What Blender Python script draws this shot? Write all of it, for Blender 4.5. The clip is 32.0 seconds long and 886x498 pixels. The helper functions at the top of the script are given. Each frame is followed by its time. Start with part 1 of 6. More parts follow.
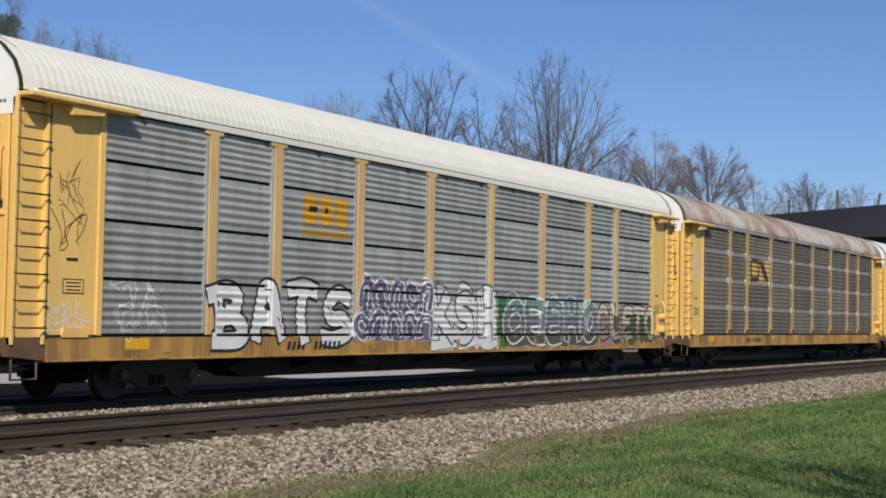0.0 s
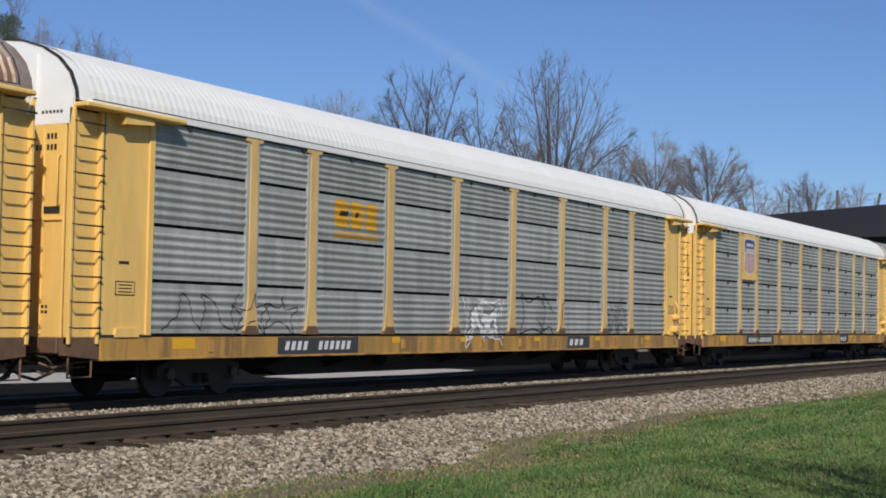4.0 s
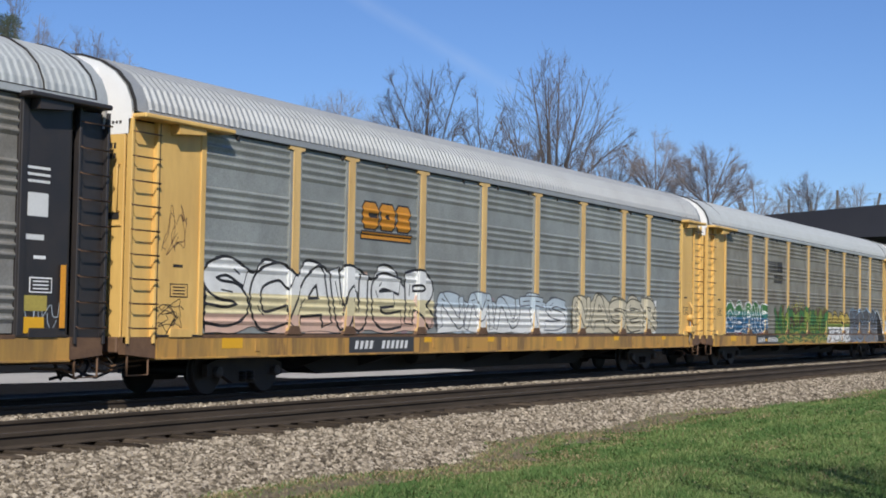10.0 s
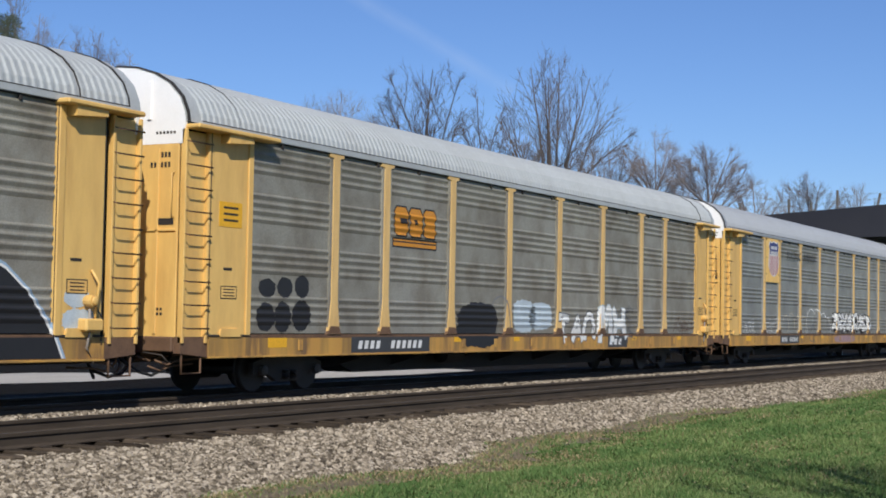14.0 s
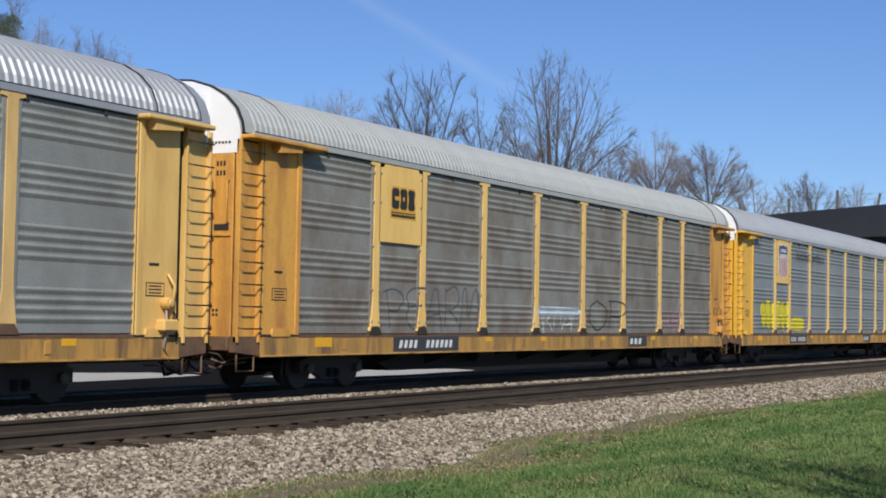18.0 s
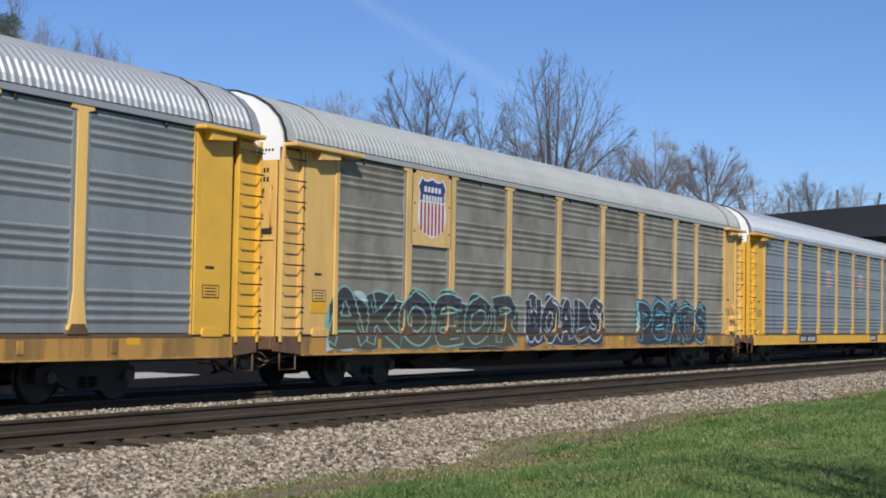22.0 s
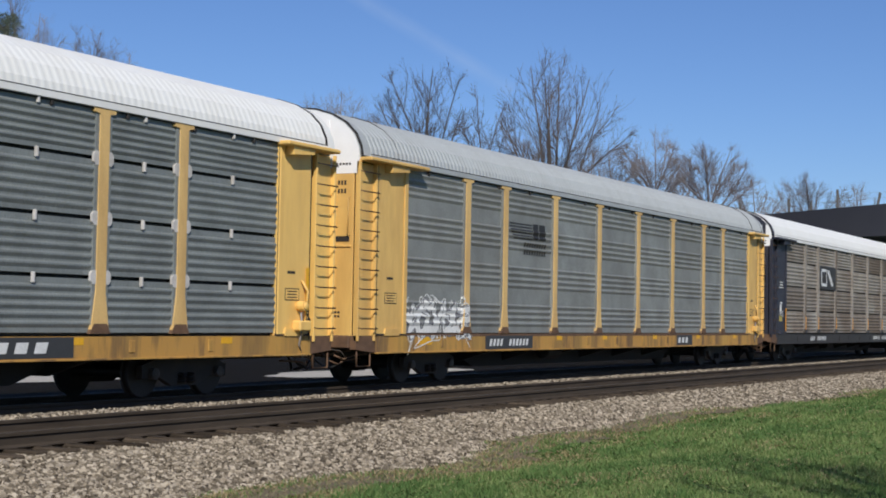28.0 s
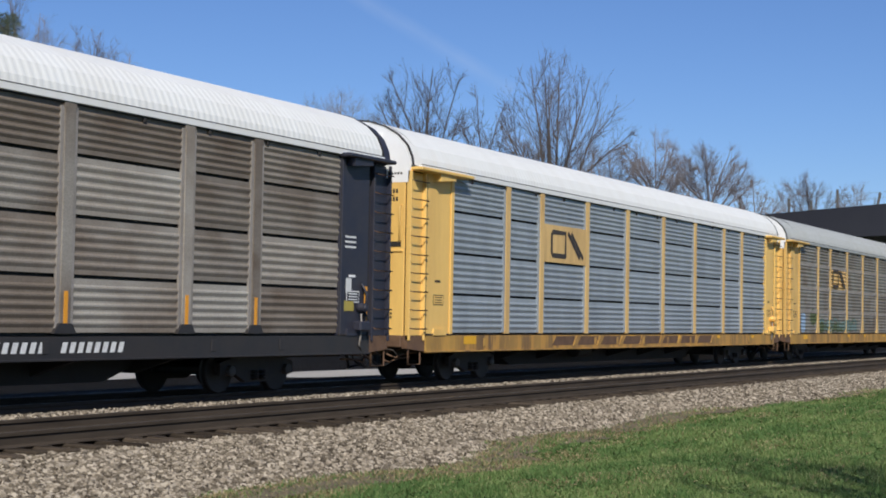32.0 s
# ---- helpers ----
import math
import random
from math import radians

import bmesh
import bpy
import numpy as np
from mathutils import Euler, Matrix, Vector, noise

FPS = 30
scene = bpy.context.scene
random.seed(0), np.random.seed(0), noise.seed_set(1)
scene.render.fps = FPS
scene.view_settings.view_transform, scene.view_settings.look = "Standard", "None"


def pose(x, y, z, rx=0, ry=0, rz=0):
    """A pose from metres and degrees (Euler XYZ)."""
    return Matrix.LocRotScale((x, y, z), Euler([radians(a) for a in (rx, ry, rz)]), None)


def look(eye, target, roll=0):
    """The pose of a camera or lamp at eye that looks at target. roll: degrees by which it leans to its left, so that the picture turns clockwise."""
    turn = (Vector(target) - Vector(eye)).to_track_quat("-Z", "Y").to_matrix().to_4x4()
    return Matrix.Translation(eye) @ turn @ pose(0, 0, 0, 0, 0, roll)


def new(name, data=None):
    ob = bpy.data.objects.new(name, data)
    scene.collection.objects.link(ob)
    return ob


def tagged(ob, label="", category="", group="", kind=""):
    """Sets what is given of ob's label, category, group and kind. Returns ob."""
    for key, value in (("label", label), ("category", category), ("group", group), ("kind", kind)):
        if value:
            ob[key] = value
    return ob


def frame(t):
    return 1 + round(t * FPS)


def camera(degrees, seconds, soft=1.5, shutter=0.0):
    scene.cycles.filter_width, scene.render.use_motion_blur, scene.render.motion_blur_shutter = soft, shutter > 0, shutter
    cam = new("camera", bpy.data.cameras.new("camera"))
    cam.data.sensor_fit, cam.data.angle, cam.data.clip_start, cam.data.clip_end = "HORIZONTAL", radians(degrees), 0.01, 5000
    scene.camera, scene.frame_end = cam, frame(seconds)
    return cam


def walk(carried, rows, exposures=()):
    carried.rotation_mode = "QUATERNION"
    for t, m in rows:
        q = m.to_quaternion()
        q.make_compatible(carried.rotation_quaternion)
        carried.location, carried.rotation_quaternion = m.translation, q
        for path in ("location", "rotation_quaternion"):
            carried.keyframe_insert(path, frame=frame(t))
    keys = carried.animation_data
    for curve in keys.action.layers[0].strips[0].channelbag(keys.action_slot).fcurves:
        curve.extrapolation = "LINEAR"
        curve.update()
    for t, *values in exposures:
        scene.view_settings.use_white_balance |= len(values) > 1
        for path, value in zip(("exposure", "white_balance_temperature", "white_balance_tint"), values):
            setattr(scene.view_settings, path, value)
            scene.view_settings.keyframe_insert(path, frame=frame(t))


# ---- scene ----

# ---------------------------------------------------------------- camera
EYE = 1.43            # metres above the rail tops
cam = camera(32.77, 32.0, soft=1.85)


def aim(pitch):
    return pose(0, 0, EYE) @ pose(0, 0, 0, 0, 0, -61.42) @ pose(0, 0, 0, 90 + pitch) @ pose(0, 0, 0, 0, 0, 0.99)


walk(cam, [(0.0, aim(2.674)), (14.0, aim(2.674)), (26.0, aim(2.65)), (32.0, aim(2.645))],
     [(0.0, -0.26, 6750, 10), (2.0, -0.3, 6650, 10), (6.5, -0.31, 6650, 10), (8.0, -0.33, 6500, 10), (9.0, -0.1, 6500, 10), (11.0, -0.11, 6500, 10), (25.0, -0.11, 6500, 10), (28.0, -0.27, 6500, 10), (32.0, -0.22, 6500, 10)])

# ---------------------------------------------------------------- world, sun, exposure
SUN_EL, SUN_AZ = 37.0, 234.0      # degrees; the sun stands behind the viewer, a little to the side
world = bpy.data.worlds.new("sky")
scene.world = world
world.use_nodes = True
wn = world.node_tree.nodes
sky = wn.new("ShaderNodeTexSky")
sky.sky_type, sky.sun_disc = "NISHITA", False
sky.sun_elevation, sky.sun_rotation = radians(SUN_EL), radians(SUN_AZ)
sky.air_density, sky.dust_density, sky.ozone_density = 1.0, 0.0, 6.0
tone = wn.new("ShaderNodeMix")
tone.data_type, tone.blend_type = "RGBA", "MULTIPLY"
tone.inputs["Factor"].default_value = 1.0
tone.inputs["B"].default_value = (0.9, 1.0, 1.26, 1)      # a clear, deep blue spring sky
world.node_tree.links.new(sky.outputs[0], tone.inputs["A"])
world.node_tree.links.new(tone.outputs["Result"], wn["Background"].inputs[0])
wn["Background"].inputs[1].default_value = 0.088

sun = new("sun", bpy.data.lights.new("sun", "SUN"))
sun.data.energy, sun.data.angle, sun.data.color = 4.8, radians(0.53), (1.0, 0.95, 0.86)
to_sun = Vector((math.sin(radians(SUN_AZ)) * math.cos(radians(SUN_EL)), math.cos(radians(SUN_AZ)) * math.cos(radians(SUN_EL)), math.sin(radians(SUN_EL))))
sun.matrix_world = look((0, 0, 60), Vector((0, 0, 60)) - to_sun)
scene.view_settings.exposure = 0.0

# ---------------------------------------------------------------- materials


def mat(name, base, rough=0.6, metal=0.0, second=None, scale=3.0, stretch=(1, 1, 1), amount=0.5, fine=60.0, bump=0.0, low=0.4, high=0.65, third=None, third_scale=1.0, third_amount=0.5, jitter=0.0, spec=0.5, grit=1.0):
    """A node material: a base colour, a second colour in stains, a third in large patches, fine grain and bump."""
    m = bpy.data.materials.new(name)
    m.use_nodes = True
    n, k = m.node_tree.nodes, m.node_tree.links
    b = n["Principled BSDF"]
    b.inputs["Roughness"].default_value, b.inputs["Metallic"].default_value = rough, metal
    b.inputs["Specular IOR Level"].default_value = spec
    co = n.new("ShaderNodeTexCoord")
    mp = n.new("ShaderNodeMapping")
    mp.inputs["Scale"].default_value = stretch
    info = n.new("ShaderNodeObjectInfo")
    shift = n.new("ShaderNodeVectorMath")
    shift.operation = "SCALE"
    shift.inputs[0].default_value = (37.0, 11.0, 23.0)
    k.new(info.outputs["Random"], shift.inputs["Scale"])
    add = n.new("ShaderNodeVectorMath")
    k.new(co.outputs["Object"], add.inputs[0])
    k.new(shift.outputs[0], add.inputs[1])
    k.new(add.outputs[0], mp.inputs[0])

    def noise_mask(sc, lo, hi, detail=6.0):
        t = n.new("ShaderNodeTexNoise")
        t.inputs["Scale"].default_value, t.inputs["Detail"].default_value, t.inputs["Roughness"].default_value = sc, detail, 0.62
        k.new(mp.outputs[0], t.inputs["Vector"])
        r = n.new("ShaderNodeMapRange")
        r.inputs["From Min"].default_value, r.inputs["From Max"].default_value = lo, hi
        k.new(t.outputs["Fac"], r.inputs["Value"])
        return r.outputs[0]

    def mix(a, bcol, fac, mode="MIX"):
        x = n.new("ShaderNodeMix")
        x.data_type, x.blend_type = "RGBA", mode
        for s, v in ((x.inputs["A"], a), (x.inputs["B"], bcol)):
            if isinstance(v, tuple):
                s.default_value = (*v, 1)
            else:
                k.new(v, s)
        if isinstance(fac, float):
            x.inputs["Factor"].default_value = fac
        else:
            k.new(fac, x.inputs["Factor"])
        return x.outputs["Result"]

    def scaled(sock, f):
        q = n.new("ShaderNodeMath")
        q.operation, q.inputs[1].default_value = "MULTIPLY", f
        k.new(sock, q.inputs[0])
        return q.outputs[0]

    second = second or tuple(c * 0.7 for c in base)
    colour = mix(base, second, scaled(noise_mask(scale, low, high), amount))
    if third:
        colour = mix(colour, third, scaled(noise_mask(third_scale, 0.45, 0.7), third_amount))
    grain = noise_mask(fine, 0.3, 0.7, 3.0)
    g = n.new("ShaderNodeMapRange")
    g.inputs["To Min"].default_value, g.inputs["To Max"].default_value = 1 - 0.18 * grit, 1 + 0.12 * grit
    k.new(grain, g.inputs["Value"])
    cmb = n.new("ShaderNodeCombineColor")
    for i in range(3):
        k.new(g.outputs[0], cmb.inputs[i])
    colour = mix(colour, cmb.outputs[0], 1.0, "MULTIPLY")
    if jitter:
        h = n.new("ShaderNodeHueSaturation")
        v = n.new("ShaderNodeMapRange")
        v.inputs["To Min"].default_value, v.inputs["To Max"].default_value = 1 - jitter, 1 + jitter
        k.new(info.outputs["Random"], v.inputs["Value"])
        k.new(v.outputs[0], h.inputs["Value"])
        k.new(colour, h.inputs["Color"])
        colour = h.outputs[0]
    k.new(colour, b.inputs["Base Color"])
    if bump:
        bp = n.new("ShaderNodeBump")
        bp.inputs["Strength"].default_value, bp.inputs["Distance"].default_value = bump, 0.02
        k.new(grain, bp.inputs["Height"])
        k.new(bp.outputs[0], b.inputs["Normal"])
    return m


M = {}
STREAK = (1.2, 1.2, 0.18)
GRIME = (0.55, 0.55, 0.5)
M["yellow"] = mat("yellow paint", (0.9, 0.58, 0.17), 0.5, second=(0.62, 0.35, 0.1), scale=1.6, stretch=(1.5, 1.5, 0.35), amount=0.4, third=(0.76, 0.48, 0.15), third_scale=0.6, third_amount=0.4, grit=0.15)
M["yellow_worn"] = mat("worn yellow paint", (0.78, 0.5, 0.155), 0.5, second=(0.5, 0.27, 0.08), scale=1.6, stretch=(1.5, 1.5, 0.35), amount=0.5, third=(0.62, 0.38, 0.12), third_scale=0.6, third_amount=0.4, grit=0.15)
M["yellow_pale"] = mat("faded yellow paint", (0.74, 0.49, 0.19), 0.55, second=(0.46, 0.27, 0.1), scale=2.0, stretch=(1.5, 1.5, 0.35), amount=0.5, grit=0.5)
M["yellow_bright"] = mat("bright yellow paint", (0.8, 0.45, 0.055), 0.45, second=(0.62, 0.33, 0.045), scale=1.5, amount=0.4, grit=0.35)
M["orange_rust"] = mat("rust-stained orange paint", (0.7, 0.36, 0.07), 0.6, second=(0.33, 0.13, 0.04), scale=1.2, stretch=(1.5, 1.5, 0.3), amount=0.7)
M["sill"] = mat("dirty yellow sill paint", (0.5, 0.27, 0.065), 0.6, second=(0.12, 0.075, 0.045), scale=1.5, stretch=(1.6, 1, 0.22), amount=0.85, low=0.45, high=0.56, third=(0.62, 0.36, 0.075), third_scale=0.75, third_amount=0.8, grit=0.3)
M["rust_foot"] = mat("rusty brown paint", (0.16, 0.09, 0.05), 0.75, second=(0.09, 0.05, 0.03), scale=4.0, amount=0.7)
M["safety"] = mat("clean safety yellow", (0.8, 0.42, 0.02), 0.5, amount=0.1)
M["reflector"] = mat("amber reflector", (0.8, 0.34, 0.03), 0.4, amount=0.1)
M["grey"] = mat("galvanised grey sheet", (0.46, 0.475, 0.45), 0.5, 0.2, second=(0.25, 0.255, 0.235), scale=2.4, stretch=STREAK, amount=0.6, third=(0.31, 0.3, 0.27), third_scale=0.4, jitter=0.07)
M["grey_blue"] = mat("blue-grey sheet", (0.33, 0.375, 0.42), 0.4, 0.35, second=(0.21, 0.235, 0.255), scale=1.3, stretch=STREAK, amount=0.5)
M["grey_cool"] = mat("cool grey sheet", (0.3, 0.325, 0.332), 0.45, 0.25, second=(0.2, 0.218, 0.222), scale=1.3, stretch=STREAK, amount=0.5)
M["grey_light"] = mat("pale blue-grey sheet", (0.36, 0.4, 0.43), 0.5, 0.2, second=(0.24, 0.27, 0.3), scale=1.3, stretch=STREAK, amount=0.5)
M["grey_dark"] = mat("dark grey sheet", (0.25, 0.27, 0.26), 0.5, 0.2, second=(0.15, 0.16, 0.155), scale=2.4, stretch=GRIME, amount=0.5)
M["tan"] = mat("grimy grey sheet", (0.3, 0.288, 0.24), 0.55, 0.15, second=(0.165, 0.14, 0.105), scale=2.6, stretch=GRIME, amount=0.75, third=(0.3, 0.3, 0.28), third_scale=0.35, jitter=0.1)
M["tan_rust"] = mat("grimy rust-streaked sheet", (0.26, 0.255, 0.225), 0.6, 0.15, second=(0.16, 0.11, 0.075), scale=2.6, stretch=GRIME, amount=0.7, third=(0.3, 0.3, 0.28), third_scale=0.35, jitter=0.1)
M["brown"] = mat("brown weathered sheet", (0.205, 0.178, 0.14), 0.6, 0.1, second=(0.11, 0.085, 0.065), scale=1.2, stretch=STREAK, amount=0.7, third=(0.16, 0.14, 0.12), third_scale=0.4, jitter=0.15)
M["brown_pale"] = mat("brown streaked sheet", (0.225, 0.185, 0.145), 0.6, 0.1, second=(0.13, 0.085, 0.055), scale=1.5, stretch=(0.5, 0.5, 0.7), amount=0.55, third=(0.48, 0.46, 0.41), third_scale=0.35, third_amount=0.75, jitter=0.15)
M["tan_dark"] = mat("grimy brown-grey sheet", (0.25, 0.228, 0.192), 0.55, 0.15, second=(0.14, 0.115, 0.085), scale=2.6, stretch=GRIME, amount=0.75, third=(0.34, 0.345, 0.335), third_scale=0.35, third_amount=0.6, jitter=0.1)
M["grey_mid"] = mat("weathered grey sheet", (0.3, 0.31, 0.29), 0.5, 0.2, second=(0.17, 0.172, 0.158), scale=2.4, stretch=GRIME, amount=0.6, third=(0.22, 0.21, 0.185), third_scale=0.4, jitter=0.08)
M["ridged_roof"] = mat("ridged galvanised roof sheet", (0.33, 0.345, 0.355), 0.55, 0.15, second=(0.26, 0.265, 0.265), scale=0.9, amount=0.4)
M["grey_warm"] = mat("dusty grey sheet", (0.33, 0.345, 0.325), 0.5, 0.2, second=(0.2, 0.205, 0.19), scale=2.4, stretch=GRIME, amount=0.6, third=(0.27, 0.26, 0.23), third_scale=0.4, jitter=0.08)
M["black_paint"] = mat("black paint", (0.03, 0.027, 0.028), 0.45, second=(0.05, 0.04, 0.035), scale=2.0, amount=0.6)
M["navy"] = mat("navy black paint", (0.027, 0.029, 0.046), 0.5, second=(0.05, 0.045, 0.05), scale=2.0, amount=0.6)
M["white_roof"] = mat("white roof paint", (0.81, 0.81, 0.78), 0.6, second=(0.73, 0.71, 0.66), scale=0.9, stretch=(2.0, 0.3, 0.3), amount=0.4, grit=0.25)
M["cream_roof"] = mat("cream roof paint", (0.81, 0.78, 0.69), 0.6, second=(0.73, 0.69, 0.59), scale=0.9, stretch=(2.0, 0.3, 0.3), amount=0.4, grit=0.25)
M["white"] = mat("white paint", (0.88, 0.88, 0.87), 0.5, second=(0.76, 0.74, 0.7), scale=1.2, amount=0.35, grit=0.3)
M["silver_roof"] = mat("galvanised roof sheet", (0.45, 0.475, 0.475), 0.55, 0.12, second=(0.38, 0.39, 0.385), scale=0.9, stretch=(2.0, 0.3, 0.3), amount=0.5)
M["shiny_roof"] = mat("bright galvanised roof sheet", (0.36, 0.38, 0.4), 0.45, 0.2, second=(0.29, 0.3, 0.31), scale=0.9, amount=0.4, grit=0.4)
M["bright_roof"] = mat("mirror-bright galvanised roof sheet", (0.5, 0.53, 0.55), 0.36, 0.5, second=(0.4, 0.42, 0.43), scale=0.9, amount=0.4, grit=0.4)
M["tan_roof"] = mat("dusty grey roof sheet", (0.44, 0.455, 0.44), 0.55, 0.15, second=(0.36, 0.365, 0.34), scale=0.8, stretch=(2.0, 0.3, 0.3), amount=0.5)
M["rust_roof"] = mat("rusty roof sheet", (0.44, 0.42, 0.38), 0.5, 0.2, second=(0.24, 0.13, 0.075), scale=0.9, stretch=(1.0, 0.45, 0.45), amount=0.85, low=0.44, high=0.6)
M["dark"] = mat("black underframe", (0.03, 0.026, 0.023), 0.75, amount=0.5)
M["steel_dirty"] = mat("dirty brown steel", (0.036, 0.029, 0.024), 0.7, 0.1, second=(0.06, 0.046, 0.034), amount=0.6)
M["wheel"] = mat("worn wheel steel", (0.032, 0.027, 0.023), 0.6, 0.2, amount=0.4)
M["hose"] = mat("black rubber", (0.015, 0.015, 0.015), 0.7)
M["core"] = mat("dark interior shade", (0.03, 0.03, 0.03), 0.8)
M["rail"] = mat("rusty rail steel", (0.075, 0.058, 0.043), 0.75, 0.0, second=(0.035, 0.027, 0.02), scale=1.5, stretch=(0.6, 4, 4), amount=0.6, spec=0.15)
M["rail_top"] = mat("dull rail top", (0.09, 0.08, 0.07), 0.5, 0.4, amount=0.3)
M["tie"] = mat("creosoted timber", (0.06, 0.047, 0.035), 0.9, second=(0.12, 0.092, 0.066), scale=2.5, stretch=(4, 0.6, 3), amount=0.7, bump=0.4, jitter=0.4, spec=0.05)
M["stone"] = mat("grey crushed stone", (0.36, 0.31, 0.27), 0.85, amount=0.3, spec=0.05)
M["girder"] = mat("dark blue-black girder paint", (0.013, 0.014, 0.021), 0.6, second=(0.022, 0.022, 0.028), scale=0.4, amount=0.6)
M["concrete"] = mat("grey concrete", (0.33, 0.32, 0.3), 0.8, second=(0.24, 0.23, 0.21), scale=0.5, amount=0.5)
M["fence"] = mat("weathered fence post", (0.12, 0.11, 0.1), 0.7, amount=0.4)


def island_stone():
    m = M["stone"]
    n, k = m.node_tree.nodes, m.node_tree.links
    geo = n.new("ShaderNodeNewGeometry")
    ramp = n.new("ShaderNodeValToRGB")
    cr = ramp.color_ramp
    cr.elements[0].color, cr.elements[1].color = (0.06, 0.048, 0.036, 1), (0.5, 0.43, 0.335, 1)
    e = cr.elements.new(0.5)
    e.color = (0.23, 0.192, 0.142, 1)
    k.new(geo.outputs["Random Per Island"], ramp.inputs[0])
    k.new(ramp.outputs[0], n["Principled BSDF"].inputs["Base Color"])


island_stone()

# ---------------------------------------------------------------- mesh helpers
CACHE = {}


def mesh_of(key, verts, faces, smooth=False):
    me = bpy.data.meshes.new(key)
    me.from_pydata([tuple(v) for v in verts], [], faces)
    me.validate()
    bm = bmesh.new()
    bm.from_mesh(me)
    bmesh.ops.recalc_face_normals(bm, faces=bm.faces)
    bm.to_mesh(me)
    bm.free()
    if smooth:
        me.shade_smooth()
    return me


def box_mesh(x0, x1, y0, y1, z0, z1, bevel=0.012):
    key = ("box", x0, x1, y0, y1, z0, z1, bevel)
    if key not in CACHE:
        bm = bmesh.new()
        bmesh.ops.create_cube(bm, size=1.0)
        for v in bm.verts:
            v.co = Vector((x0 + (v.co.x + 0.5) * (x1 - x0), y0 + (v.co.y + 0.5) * (y1 - y0), z0 + (v.co.z + 0.5) * (z1 - z0)))
        w = min(bevel, 0.3 * min(x1 - x0, y1 - y0, z1 - z0))
        if w > 0:
            bmesh.ops.bevel(bm, geom=list(bm.edges), offset=w, segments=1, affect="EDGES")
        me = bpy.data.meshes.new("box")
        bm.to_mesh(me)
        bm.free()
        CACHE[key] = me
    return CACHE[key]


def prism_mesh(points, y0, y1):
    """A plate with the outline points (x, z) between the depths y0 and y1."""
    key = ("prism", tuple(points), y0, y1)
    if key not in CACHE:
        n = len(points)
        verts = [(x, y0, z) for x, z in points] + [(x, y1, z) for x, z in points]
        faces = [tuple(range(n)), tuple(range(2 * n - 1, n - 1, -1))] + [(i, (i + 1) % n, n + (i + 1) % n, n + i) for i in range(n)]
        CACHE[key] = mesh_of("plate", verts, faces)
    return CACHE[key]


def tube_mesh(path, r, sides=6):
    """A round bar along a list of points."""
    key = ("tube", tuple(tuple(p) for p in path), r, sides)
    if key not in CACHE:
        verts, faces = [], []
        pts = [Vector(p) for p in path]
        for i, p in enumerate(pts):
            d = (pts[min(i + 1, len(pts) - 1)] - pts[max(i - 1, 0)]).normalized()
            a = d.orthogonal().normalized()
            b = d.cross(a)
            verts += [p + (a * math.cos(2 * math.pi * j / sides) + b * math.sin(2 * math.pi * j / sides)) * r for j in range(sides)]
        for i in range(len(pts) - 1):
            faces += [(i * sides + j, i * sides + (j + 1) % sides, (i + 1) * sides + (j + 1) % sides, (i + 1) * sides + j) for j in range(sides)]
        faces += [tuple(range(sides)), tuple(range((len(pts) - 1) * sides, len(pts) * sides))]
        CACHE[key] = mesh_of("bar", verts, faces, True)
    return CACHE[key]


def lathe_mesh(profile, sides, axis="y"):
    """A turned solid: profile rows (along, radius)."""
    key = ("lathe", tuple(profile), sides, axis)
    if key not in CACHE:
        verts, faces = [], []
        for a, r in profile:
            for j in range(sides):
                c, s = r * math.cos(2 * math.pi * j / sides), r * math.sin(2 * math.pi * j / sides)
                verts.append((c, a, s) if axis == "y" else (a, c, s) if axis == "x" else (c, s, a))
        for i in range(len(profile) - 1):
            faces += [(i * sides + j, i * sides + (j + 1) % sides, (i + 1) * sides + (j + 1) % sides, (i + 1) * sides + j) for j in range(sides)]
        faces += [tuple(range(sides)), tuple(range((len(profile) - 1) * sides, len(profile) * sides))]
        CACHE[key] = mesh_of("turned", verts, faces)
    return CACHE[key]


def put(name, me, material, parent=None, at=(0, 0, 0), label=""):
    """Links a mesh as one object. Alike pieces share their mesh; the material belongs to the object."""
    if not me.materials:
        me.materials.append(M["grey"])
    ob = new(name, me)
    ob.material_slots[0].link = "OBJECT"
    ob.material_slots[0].material = M[material]
    if parent:
        ob.parent = parent
    ob.location = at
    if label:
        ob["label"] = label
    return ob


def thing(name, label, category, group="", kind=""):
    return tagged(new(name), label, category, group, kind)


# ---------------------------------------------------------------- ground and tracks
NEAR, FAR = 13.75, 17.45          # the two track centres


def ease(a, b, v):
    u = min(1.0, max(0.0, (v - a) / (b - a)))
    return u * u * (3 - 2 * u)


def lawn(x):
    return -0.6 + 0.3 * ease(18, 62, x)


def lawn_edge(x):
    """Where the ballast shoulder meets the grass."""
    return 10.1 + 1.0 * ease(17, 25, x) - 1.5 * ease(28, 46, x) + 0.12 * math.sin(x * 0.9) + 0.08 * math.sin(x * 2.3 + 1)


def ground_z(x, y):
    e = lawn_edge(x)
    if y < e:
        return lawn(x) + 0.03 * math.sin(x * 0.7 + y) - 0.25 * ease(6, -20, y)
    if y < 12.3:
        return lawn(x) - 0.1 - (y - e) * 0.05
    if y < 20.5:
        return -0.6
    return -0.42 - 0.1 * ease(33, 60, y)


